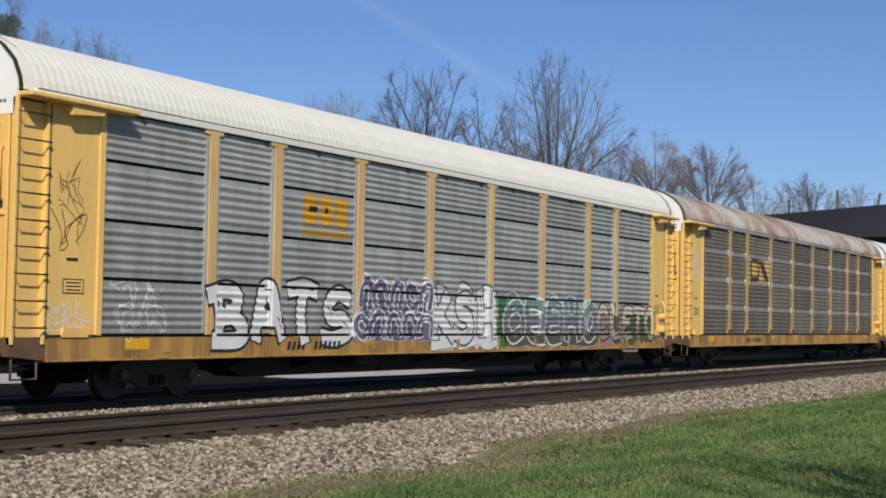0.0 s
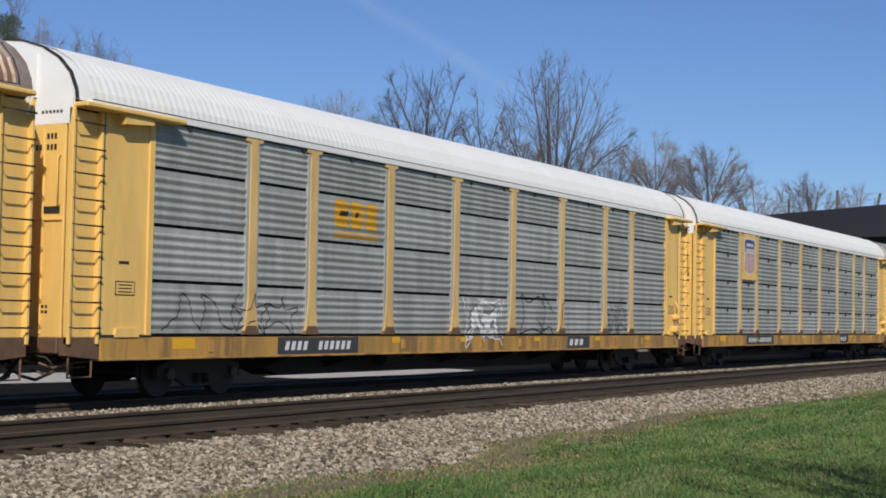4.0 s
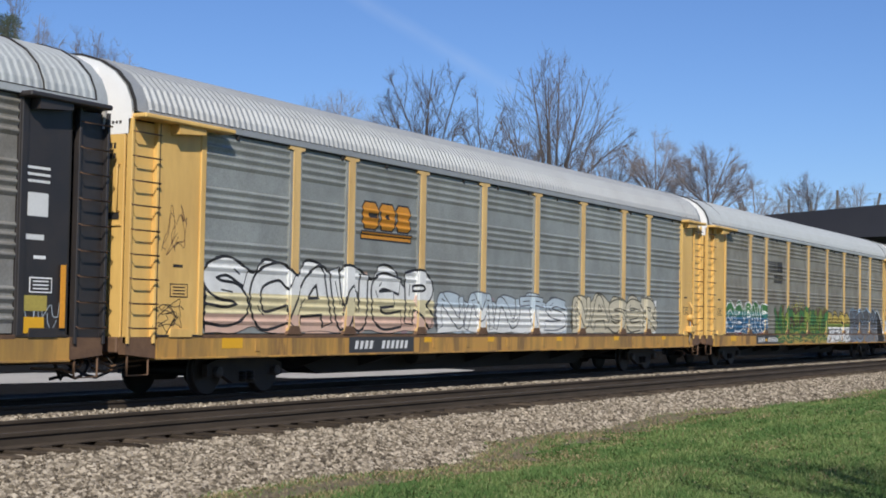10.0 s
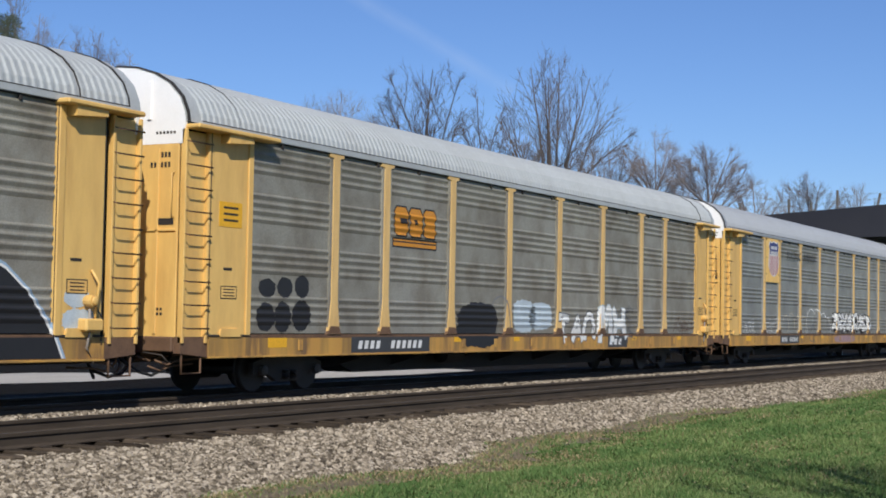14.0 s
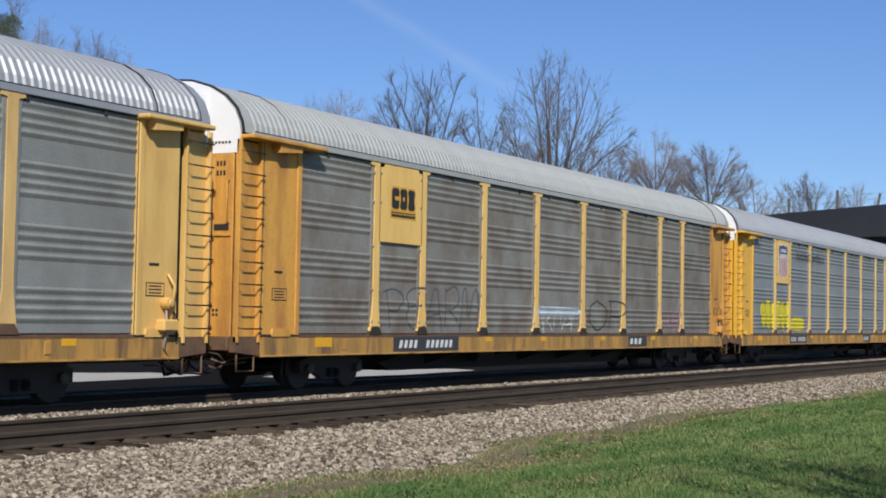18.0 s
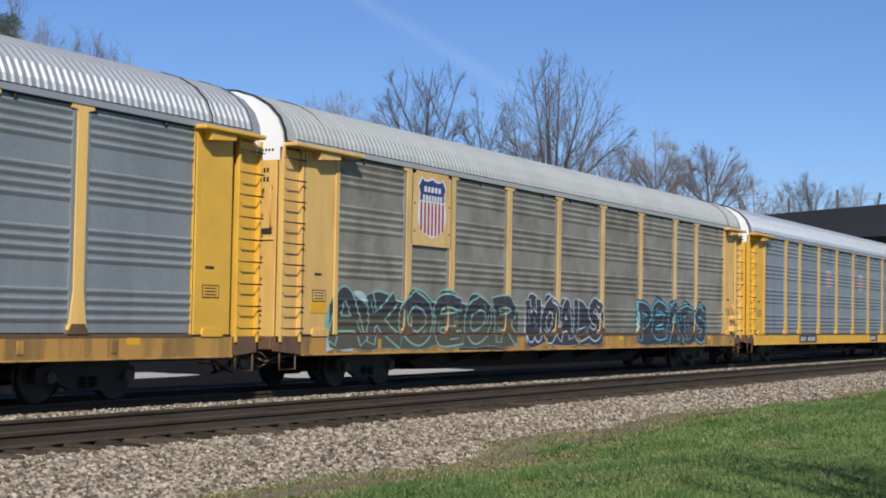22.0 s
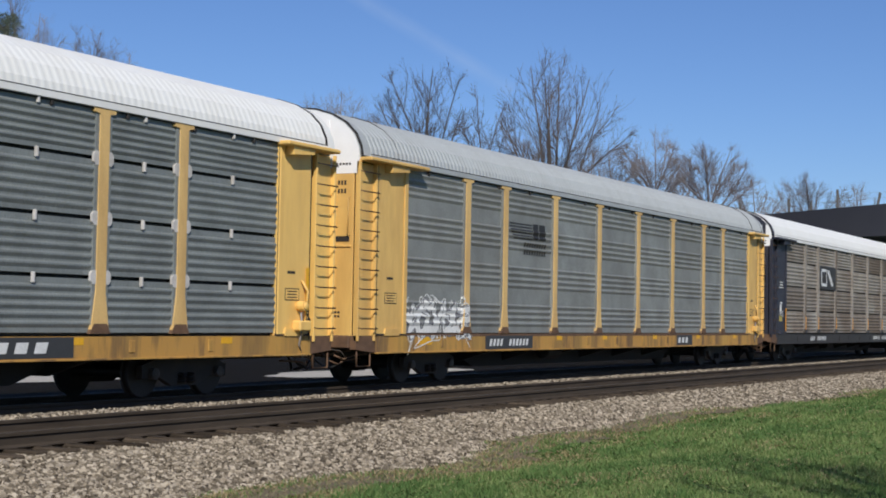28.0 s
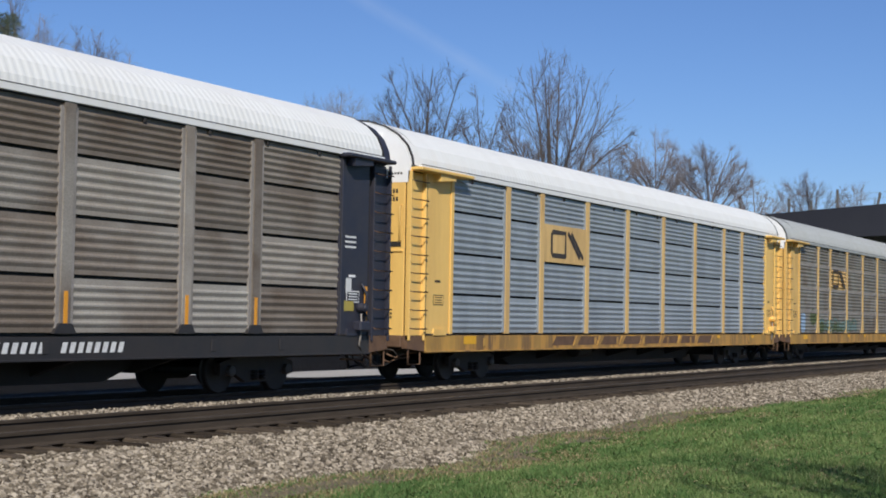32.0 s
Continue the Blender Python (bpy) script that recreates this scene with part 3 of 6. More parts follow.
def plant_trees():
    def plant(rows, tone, label):
        for seed, az, r, height, radius, depth, limbs, branches, twigs, sprays, thick, stems in rows:
            t = thing("bare_tree", label, "tree", "bare trees behind the tracks")
            t.location = (r * math.sin(radians(az)), r * math.cos(radians(az)), -0.3)
            t.rotation_euler = (0, 0, 0.7 * seed)
            trunk, crown = tree_meshes(seed, height, radius, depth, limbs, branches, twigs, sprays, thick, stems)
            put("trunk", trunk, tone, t)
            put("crown", crown, tone, t)

    plant(((4, 60.55, 80, 15.7, 2.75, 5.2, 5, 8, 6, 3, 1.0, 2), (9, 65.7, 78, 15.5, 3.75, 6.4, 13, 9, 6, 3, 1.05, 1), (14, 62.9, 84, 14.7, 2.2, 4.6, 6, 7, 5, 3, 0.9, 1)),
          "bark", "tall leafless tree with spreading bare branches")
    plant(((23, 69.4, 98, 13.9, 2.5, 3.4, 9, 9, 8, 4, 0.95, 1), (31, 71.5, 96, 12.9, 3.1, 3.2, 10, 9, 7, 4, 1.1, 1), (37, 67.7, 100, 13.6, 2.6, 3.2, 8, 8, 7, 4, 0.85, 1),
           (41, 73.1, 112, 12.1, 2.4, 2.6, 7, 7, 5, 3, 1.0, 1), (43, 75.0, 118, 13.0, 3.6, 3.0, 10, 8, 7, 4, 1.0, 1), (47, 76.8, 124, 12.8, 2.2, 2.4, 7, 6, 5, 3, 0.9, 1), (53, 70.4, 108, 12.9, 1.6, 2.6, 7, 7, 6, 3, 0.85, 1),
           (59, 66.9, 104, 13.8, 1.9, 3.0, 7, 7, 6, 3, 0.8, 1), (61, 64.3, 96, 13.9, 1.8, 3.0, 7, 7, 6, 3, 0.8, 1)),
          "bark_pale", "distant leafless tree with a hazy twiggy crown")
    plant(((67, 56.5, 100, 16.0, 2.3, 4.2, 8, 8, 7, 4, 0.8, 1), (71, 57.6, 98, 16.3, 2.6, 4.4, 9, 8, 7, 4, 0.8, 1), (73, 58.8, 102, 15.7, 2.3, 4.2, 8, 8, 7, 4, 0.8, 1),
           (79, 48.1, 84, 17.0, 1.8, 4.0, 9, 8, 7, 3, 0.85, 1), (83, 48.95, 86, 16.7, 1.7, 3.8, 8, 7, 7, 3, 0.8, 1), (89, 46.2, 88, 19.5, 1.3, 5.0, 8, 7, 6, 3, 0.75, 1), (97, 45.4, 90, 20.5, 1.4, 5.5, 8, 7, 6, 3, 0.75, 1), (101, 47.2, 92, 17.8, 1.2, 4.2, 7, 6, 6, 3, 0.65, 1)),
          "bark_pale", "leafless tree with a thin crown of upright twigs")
    # Trees added out of view, only to throw branch shadows on the lawn.
    shade_trunk, shade_crown = tree_meshes(107, 14.5, 3.4, 6.0, 10, 7, 4, 2, 1.1, 1)
    for x, y, s in ((12.0, -5.0, 0.9), (10.5, -2.0, 0.8)):
        shade = thing("bare_tree", "unseen leafless tree added to shade the lawn", "tree")
        shade.location, shade.scale, shade.rotation_euler = (x, y, -0.6), (s, s, s), (0, 0, x)
        put("trunk", shade_trunk, "bark", shade)
        put("crown", shade_crown, "bark", shade)


plant_trees()


def conifer():
    t = thing("pine_tree", "dull green pine with rounded needle clumps", "tree")
    a = radians(44.95)
    t.location = (76 * math.sin(a), 76 * math.cos(a), -0.3)
    put("trunk", tube_mesh([(0, 0, -0.5), (0, 0, 8), (0.1, 0, 15.6)], 0.16, 7), "bark", t)
    rng = np.random.default_rng(8)
    verts, faces = [], []
    for k in range(120):
        h = 8.5 + 7.6 * rng.random()
        r = 1.5 * math.sqrt(max(0.03, 1 - ((h - 12.3) / 4.4) ** 2))
        a, d = rng.uniform(0, 6.283), r * math.sqrt(rng.random())
        clump = np.array([math.cos(a) * d, math.sin(a) * d, h])
        put("bough", tube_mesh([(0, 0, h - 0.5), tuple(clump)], 0.025, 4), "bark", t)
        for i in range(150):
            way = rng.normal(size=3)
            way /= np.linalg.norm(way)
            c = clump + way * np.array([0.42, 0.42, 0.3]) * rng.random() ** 0.5
            w = np.cross(way, rng.normal(size=3))
            w *= rng.uniform(0.012, 0.03) / np.linalg.norm(w)
            n = len(verts)
            verts += [tuple(c - w), tuple(c + w), tuple(c + way * rng.uniform(0.1, 0.24))]
            faces.append((n, n + 1, n + 2))
    me = bpy.data.meshes.new("needles")
    me.from_pydata(verts, [], faces)
    put("needles", me, "needles", t)


conifer()


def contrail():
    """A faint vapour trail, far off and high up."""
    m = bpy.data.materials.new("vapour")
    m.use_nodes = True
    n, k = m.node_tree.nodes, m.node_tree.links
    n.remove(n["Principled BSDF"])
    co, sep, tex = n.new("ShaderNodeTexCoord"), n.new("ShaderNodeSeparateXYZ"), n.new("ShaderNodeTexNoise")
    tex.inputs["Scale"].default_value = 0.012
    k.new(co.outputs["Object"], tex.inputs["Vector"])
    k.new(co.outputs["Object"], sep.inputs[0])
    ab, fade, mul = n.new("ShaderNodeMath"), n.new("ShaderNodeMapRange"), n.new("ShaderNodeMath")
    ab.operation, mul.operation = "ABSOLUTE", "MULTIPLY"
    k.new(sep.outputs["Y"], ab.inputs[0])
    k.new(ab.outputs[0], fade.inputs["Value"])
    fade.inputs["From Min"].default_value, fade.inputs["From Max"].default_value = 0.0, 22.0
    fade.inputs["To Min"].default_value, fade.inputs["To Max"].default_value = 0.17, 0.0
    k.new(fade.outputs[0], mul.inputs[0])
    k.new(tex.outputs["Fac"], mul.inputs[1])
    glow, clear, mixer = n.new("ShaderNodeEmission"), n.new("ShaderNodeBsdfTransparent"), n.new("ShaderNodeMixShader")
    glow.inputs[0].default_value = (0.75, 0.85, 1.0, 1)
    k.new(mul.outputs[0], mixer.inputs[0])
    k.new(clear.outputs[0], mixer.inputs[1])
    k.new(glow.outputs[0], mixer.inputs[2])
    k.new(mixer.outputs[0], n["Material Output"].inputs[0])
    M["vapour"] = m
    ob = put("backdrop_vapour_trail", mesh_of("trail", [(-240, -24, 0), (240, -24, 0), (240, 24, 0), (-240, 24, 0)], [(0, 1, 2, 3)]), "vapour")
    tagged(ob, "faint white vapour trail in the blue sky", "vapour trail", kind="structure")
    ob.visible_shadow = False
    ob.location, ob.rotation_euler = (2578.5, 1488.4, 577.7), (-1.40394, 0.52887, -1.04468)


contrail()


# ---------------------------------------------------------------- the train
PANEL = 24.05                     # length of the screened side
PITCH = 28.77                     # from car to car
SLACK = {5: -0.3, 6: -0.52, 7: -0.22, 8: -0.1, 9: -0.1, 10: -0.15, 11: -0.3, 12: -0.25, 13: -0.25, 14: -0.18}
ENDS = 1.95                       # from the screens to the end of the body
POSTS = (2.75, 4.70, 7.60, 10.52, 13.45, 16.35, 19.27, 21.25)
Z0, Z1 = 1.12, 4.62               # foot and head of the screens
ROOF = ((-1.53, 4.70), (-1.50, 4.88), (-1.38, 5.14), (-1.14, 5.38), (-0.8, 5.57), (-0.4, 5.69), (0.0, 5.73))


RIB = 0.028                       # how far the ribs of a short screen stand out


def screen_mesh(width, zs, depth=RIB):
    """A pressed steel screen: its ribs run lengthwise. zs: rows (z, 1 on a crest or 0 in a trough) from foot to head."""
    key = ("screen", round(width, 3), tuple(zs), depth)
    if key not in CACHE:
        prof = [(-1.486 - depth * c, z) for z, c in zs]
        prof = prof + [(-1.468, zs[-1][0]), (-1.468, zs[0][0])]
        n = len(prof)
        verts = [(x, y, z) for x in (0.0, width) for y, z in prof]
        faces = [(i, (i + 1) % n, n + (i + 1) % n, n + i) for i in range(n)]
        CACHE[key] = mesh_of("screen", verts, faces)
    return CACHE[key]


def ribs(z0, z1, centres, w, under, over):
    """Each rib has a long sloping underside, a narrow crest and a short upper shoulder."""
    rows = [(z0, 0)]
    for c in centres:
        rows += [(c - w - under, 0), (c - w, 1), (c + w, 1), (c + w + over, 0)]
    return rows + [(z1, 0)]


def tier_rows(z0, z1, count):
    a, b = z0 + 0.06, z1 - 0.08
    p = (b - a) / count
    return ribs(z0, z1, [a + p * (i + 0.58) for i in range(count)], p * 0.09, p * 0.4, p * 0.22)


def tall_rows():
    """Four groups of four broad ribs with flat bands between them."""
    cs = [mid + 0.02 + 0.145 * (i - 1.5) for mid in (1.53, 2.46, 3.38, 4.27) for i in range(4)]
    return ribs(Z0, Z1, cs, 0.01, 0.062, 0.032)


TALL = tall_rows()
TIERS = ((1.12, 1.95), (2.01, 2.872), (2.932, 3.812), (3.872, 4.62))


def roof_mesh(x0, x1, drop, relief=0.015):
    """The curved roof, its sheets corrugated across."""
    key = ("roof", x0, x1, drop, relief)
    if key not in CACHE:
        prof = list(ROOF) + [(-y, z) for y, z in reversed(ROOF[:-1])]
        n, pitch = len(prof), 0.17
        cols = int((x1 - x0) / pitch)
        xs = []
        for i in range(cols):
            a = x0 + i * (x1 - x0) / cols
            p = (x1 - x0) / cols
            xs += [(a, 0), (a + 0.3 * p, 0), (a + 0.5 * p, 1), (a + 0.8 * p, 1)]
        xs.append((x1, 0))
        verts = [(x, y * (1 + relief * h), 4.70 + (z - 4.70) * drop + relief * h) for x, h in xs for y, z in prof]
        faces = [(i * n + j, (i + 1) * n + j, (i + 1) * n + j + 1, i * n + j + 1) for i in range(len(xs) - 1) for j in range(n - 1)]
        CACHE[key] = mesh_of("roof", verts, faces)
    return CACHE[key]


def hoop_mesh(x0, x1, grow):
    """A smooth band over the roof."""
    key = ("hoop", x0, x1, grow)
    if key not in CACHE:
        prof = list(ROOF) + [(-y, z) for y, z in reversed(ROOF[:-1])]
        n = len(prof)
        verts = [(x, y * (1 + grow * 0.6), z + grow) for x in (x0, x1) for y, z in prof] + [(x, y, z - 0.02) for x in (x0, x1) for y, z in prof]
        faces = [(j, j + 1, n + j + 1, n + j) for j in range(n - 1)]
        faces += [(j, j + 1, 2 * n + j + 1, 2 * n + j) for j in range(n - 1)] + [(n + j, n + j + 1, 3 * n + j + 1, 3 * n + j) for j in range(n - 1)]
        CACHE[key] = mesh_of("hoop", verts, faces, False)
    return CACHE[key]


def hood_mesh(x, s):
    """The rounded end of the roof, falling a little towards the end door."""
    key = ("hood", x, s)
    if key not in CACHE:
        prof = list(ROOF) + [(-y, z) for y, z in reversed(ROOF[:-1])]
        n = len(prof)
        rings = ((x - s * 0.36, 0.998, 0.985), (x - s * 0.24, 0.998, 0.985), (x - s * 0.12, 0.996, 0.982), (x, 0.99, 0.975))
        verts = [(a, y * ky, 4.70 + (z - 4.70) * kz) for a, ky, kz in rings for y, z in prof]
        faces = [(i * n + j, (i + 1) * n + j, (i + 1) * n + j + 1, i * n + j + 1) for i in range(3) for j in range(n - 1)]
        CACHE[key] = mesh_of("hood", verts, faces, True)
    return CACHE[key]


def gable_mesh(x, z0):
    key = ("gable", x, z0)
    if key not in CACHE:
        prof = [(-1.46, z0)] + [(y * 0.985, 4.70 + (z - 4.70) * 0.97) for y, z in ROOF] + [(-y * 0.985, 4.70 + (z - 4.70) * 0.97) for y, z in reversed(ROOF[:-1])] + [(1.46, z0)]
        n = len(prof)
        verts = [(x, y, z) for y, z in prof] + [(x + 0.05, y, z) for y, z in prof]
        CACHE[key] = mesh_of("gable", verts, [tuple(range(n)), tuple(range(2 * n - 1, n - 1, -1))] + [(i, (i + 1) % n, n + (i + 1) % n, n + i) for i in range(n)])
    return CACHE[key]


def post_shape(flare, cap):
    w = 0.11
    pts = [(-w, Z0 - 0.02)] if not flare else [(-0.2, Z0 - 0.02), (-0.2, Z0 + 0.06), (-w, 1.75)]
    right = [(-x, z) for x, z in pts]
    top = [(w, 4.52), (w + 0.02, 4.54)] + ([(0.25, 4.56), (0.25, 4.66), (-0.25, 4.66), (-0.25, 4.56)] if cap else [(w + 0.02, 4.66), (-w - 0.02, 4.66)]) + [(-w - 0.02, 4.54), (-w, 4.52)]
    return right + top + pts[::-1]


def ladder(car, x, paint):
    lad = put("ladder", box_mesh(x - 0.34, x + 0.34, -1.45, -1.41, 0.98, 4.56, 0.01), paint, car)
    for dx in (-0.32, 0.32):
        put("stile", box_mesh(x + dx - 0.03, x + dx + 0.03, -1.535, -1.44, 0.95, 4.58, 0.008), paint, lad)
    for i in range(9):
        z = 1.2 + 0.395 * i
        put("rung", tube_mesh([(-0.33, -1.50, 0.03), (-0.31, -1.60, 0), (0.31, -1.60, 0), (0.33, -1.50, 0.03)], 0.014, 5), "rust_foot", lad, (x, 0, z))
    put("stirrup", tube_mesh([(-0.26, -1.46, 0.98), (-0.26, -1.46, 0.44), (0.26, -1.46, 0.44), (0.26, -1.46, 0.98)], 0.022, 5), "rust_foot", car, (x, 0, 0))


SPIN = []


def bogie(car, x):
    b = put("truck", prism_mesh([(-1.15, 0.34), (-1.15, 0.56), (-0.8, 0.66), (-0.3, 0.72), (0.3, 0.72), (0.8, 0.66), (1.15, 0.56), (1.15, 0.34), (0.7, 0.36), (0.35, 0.2), (-0.35, 0.2), (-0.7, 0.36)], -1.02, -0.9), "steel_dirty", car, (x, 0, 0))
    put("side_frame", prism_mesh([(-1.15, 0.34), (-1.15, 0.56), (-0.8, 0.66), (-0.3, 0.72), (0.3, 0.72), (0.8, 0.66), (1.15, 0.56), (1.15, 0.34), (0.7, 0.36), (0.35, 0.2), (-0.35, 0.2), (-0.7, 0.36)], 0.9, 1.02), "steel_dirty", b)
    put("bolster", box_mesh(-0.2, 0.2, -1.0, 1.0, 0.42, 0.68), "dark", b)
    for dx in (-0.12, 0.12):
        put("spring", lathe_mesh([(0.24, 0.06), (0.27, 0.1), (0.3, 0.06), (0.33, 0.1), (0.36, 0.06), (0.39, 0.1), (0.42, 0.06)], 8, "z"), "wheel", b, (dx, -1.03, 0))
    for dx in (-0.89, 0.89):
        w = put("wheelset", lathe_mesh([(-0.98, 0.07), (-0.82, 0.09), (-0.82, 0.4), (-0.79, 0.42), (-0.72, 0.42), (-0.70, 0.45), (-0.68, 0.36), (-0.68, 0.12), (-0.66, 0.09), (0.66, 0.09), (0.68, 0.12), (0.68, 0.36), (0.70, 0.45), (0.72, 0.42), (0.79, 0.42), (0.82, 0.4), (0.82, 0.09), (0.98, 0.07)], 20), "wheel", b)
        w.delta_location = (dx, 0, 0.42)
        SPIN.append(w)
        put("bearing_cap", lathe_mesh([(-1.13, 0.05), (-1.11, 0.1), (-0.98, 0.1), (-0.96, 0.06)], 10), "cap", b, (dx, 0, 0.42))


M["cap"] = mat("dusty bearing steel", (0.1, 0.085, 0.07), 0.6, 0.3, amount=0.5)


def coupler(car, x, way):
    put("coupler", prism_mesh([(0, 0.72), (0, 0.98), (0.42 * way, 0.98), (0.5 * way, 1.0), (0.62 * way, 0.97), (0.62 * way, 0.72), (0.4 * way, 0.72)], -0.14, 0.14), "steel_dirty", car, (x, 0, 0))
    path = [(x - 0.2 * way, -0.45, 0.75), (x + 0.05 * way, -0.5, 0.62), (x + 0.22 * way, -0.45, 0.42), (x + 0.42 * way, -0.3, 0.36)]
    put("air_hose", tube_mesh(path, 0.03, 6), "hose", car)
    put("air_hose", tube_mesh([(x - 0.5 * way, -0.9, 0.72), (x - 0.3 * way, -0.95, 0.5), (x + 0.05 * way, -0.95, 0.4), (x + 0.3 * way, -0.9, 0.46), (x + 0.5 * way, -0.8, 0.6), (x + 0.62 * way, -0.5, 0.8)], 0.026, 6), "hose", car)
    for z, y, r in ((0.68, -1.15, 0.022), (0.58, -1.0, 0.018), (0.74, -0.75, 0.03)):
        put("brake_pipe", tube_mesh([(x - 1.0 * way, y, z), (x - 0.35 * way, y - 0.04, z - 0.03), (x - 0.1 * way, y, z - 0.1), (x + 0.1 * way, y + 0.1, z - 0.02)], r, 5), "rust_foot", car)
    put("draft_pocket", box_mesh(min(x, x - 0.9 * way), max(x, x - 0.9 * way), -0.4, 0.4, 0.62, 1.02, 0.03), "rust_foot", car)
    put("cut_lever", tube_mesh([(x + 0.04 * way, -1.3, 0.62), (x + 0.1 * way, -1.2, 0.75), (x + 0.1 * way, -0.2, 0.85)], 0.014, 5), "steel_dirty", car)


def hand_brake(car, end):
    hb = put("hand_brake", box_mesh(PANEL + 0.55, PANEL + 0.95, -1.7, -1.5, 1.15, 1.35, 0.03), end, car)
    put("brake_rod", tube_mesh([(PANEL + 0.85, -1.6, 1.35), (PANEL + 0.9, -1.62, 1.9), (PANEL + 0.8, -1.55, 2.1)], 0.025, 6), end, hb)
    put("gear_case", lathe_mesh([(-1.7, 0.04), (-1.69, 0.09), (-1.58, 0.1), (-1.52, 0.08)], 12), end, hb, (PANEL + 0.72, 0, 1.62))
    put("brake_wheel", lathe_mesh([(-1.74, 0.02), (-1.73, 0.06), (-1.71, 0.07), (-1.7, 0.03)], 12), end, hb, (PANEL + 0.72, 0, 1.62))
    put("chain", tube_mesh([(PANEL + 0.72, -1.6, 1.5), (PANEL + 0.75, -1.6, 1.2), (PANEL + 0.7, -1.58, 0.9), (PANEL + 0.95, -1.5, 0.66)], 0.02, 5), "joint", hb)
    put("cable", tube_mesh([(PANEL + 0.8, -1.6, 1.6), (PANEL + 1.0, -1.62, 1.35), (PANEL + 1.02, -1.58, 1.0)], 0.014, 5), "hose", hb)


def autorack(n, spec):
    car = thing("autorack_car", spec["label"], "railway car", "cars of the train")
    side, roof, end, paint, sill = spec["side"], spec["roof"], spec["end"], spec["paint"], spec["sill"]
    edge = (0.0,) + POSTS + (PANEL,)
    # underframe
    put("side_sill", prism_mesh([(-1.2, 0.71), (-1.2, 1.06), (25.2, 1.06), (25.2, 0.71)], -1.535, -1.36), sill, car)
    for x0, x1 in ((-1.95, -1.202), (25.202, 25.98)):
        out = x0 if x0 < 0 else x1
        put("end_sill", prism_mesh([(x0, 0.78 if x0 < 0 else 0.71), (x0, 1.06), (x1, 1.06), (x1, 0.71 if x0 < 0 else 0.78)], -1.5, -1.36), "rust_foot", car)
        put("end_beam", box_mesh(out - 0.06, out + 0.06, -1.36, 1.36, 0.8, 1.06, 0.02), "rust_foot", car)
    for x in () if sill == "black_paint" else (0.55, 7.75, 10.8, 14.7, 18.6, 22.4):
        put("reflective_patch", box_mesh(x, x + (0.6 if x < 1 else 0.32), -1.5385, -1.53, 0.86 if x < 1 else 0.93, 1.04, 0.001), "safety", car)
    for i in (0, 3, 4, 5, 6, 7, 9, 10):
        put("stake_pocket", box_mesh(-0.07, 0.07, -1.55, -1.53, 0.8, 1.0, 0.008), sill, car, (1.6 + 2.05 * i + (0.45 if i == 3 else 0), 0, 0))
    if spec["style"] == "tall":
        put("base_strip", box_mesh(-0.02, PANEL + 0.02, -1.538, -1.5, 1.035, 1.1, 0.004), "rust_foot", car)
    put("sill_flange", box_mesh(-1.2, 25.2, -1.56, -1.36, 0.69, 0.72, 0.004), sill, car)
    put("side_sill", box_mesh(-1.9, 25.95, 1.36, 1.535, 0.71, 1.06), sill, car)
    put("center_sill", prism_mesh([(-1.95, 0.6), (-1.95, 0.95), (26.0, 0.95), (26.0, 0.6), (19.6, 0.6), (18.6, 0.27), (5.4, 0.27), (4.4, 0.6)], -0.34, 0.34), "dark", car)
    put("deck", box_mesh(-1.9, 25.95, -1.4, 1.4, 0.93, 1.08), "dark", car)
    for i in range(7):
        put("cross_bearer", prism_mesh([(-1.38, 0.72), (-1.38, 0.95), (1.38, 0.95), (1.38, 0.72), (0.34, 0.4), (-0.34, 0.4)], -0.06, 0.06), "dark", car, (4.6 + 2.47 * i, 0, 0)).rotation_euler = (0, 0, radians(90))
    put("brake_cylinder", lathe_mesh([(-0.45, 0.12), (-0.43, 0.19), (0.43, 0.19), (0.45, 0.12)], 12, "x"), "dark", car, (9.0, -0.75, 0.62))
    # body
    # Solid near-black block stands in for the unlit interior behind the screens.
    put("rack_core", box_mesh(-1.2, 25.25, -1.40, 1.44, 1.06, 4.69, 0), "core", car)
    put("far_screen", box_mesh(0, PANEL, 1.44, 1.52, Z0, Z1, 0.01), side, car)
    for a, b in zip(edge, edge[1:]):
        if spec["style"] == "tall":
            put("screen", screen_mesh(b - a - 0.03, TALL, spec.get("relief", 0.026)), side, car, (a + 0.015, 0, 0))
        else:
            for z0, z1 in TIERS:
                put("screen", screen_mesh(b - a - 0.03, tier_rows(z0, z1, spec["ribs"]), spec.get("relief", RIB)), side, car, (a + 0.015, 0, 0))
                if spec.get("joints") and z1 < 4:
                    put("joint_strip", box_mesh(0.0, b - a - 0.04, -1.512, -1.47, -0.05, 0.075, 0.006), "joint", car, (a + 0.02, 0, z1))
                if spec.get("clips"):
                    put("latch", box_mesh(-0.025, 0.025, -1.545, -1.49, -0.09, 0.07, 0.008), spec["clips"], car, (0.5 * (a + b), 0, z1))
    for i, x in enumerate(POSTS):
        flare = spec["flare"]
        p = put("post", prism_mesh(post_shape(flare, spec["caps"]), -1.545, -1.47), paint, car, (x, 0, 0))
        put("post_flange", box_mesh(-0.19, 0.19, -1.5225, -1.47, Z0 + 0.01, Z1 - 0.06, 0.002), spec.get("flange", side), p)
        if spec.get("reflect"):
            put("reflector_strip", box_mesh(-0.045, 0.045, -1.552, -1.545, 1.25, 1.75, 0.002), "reflector", p)
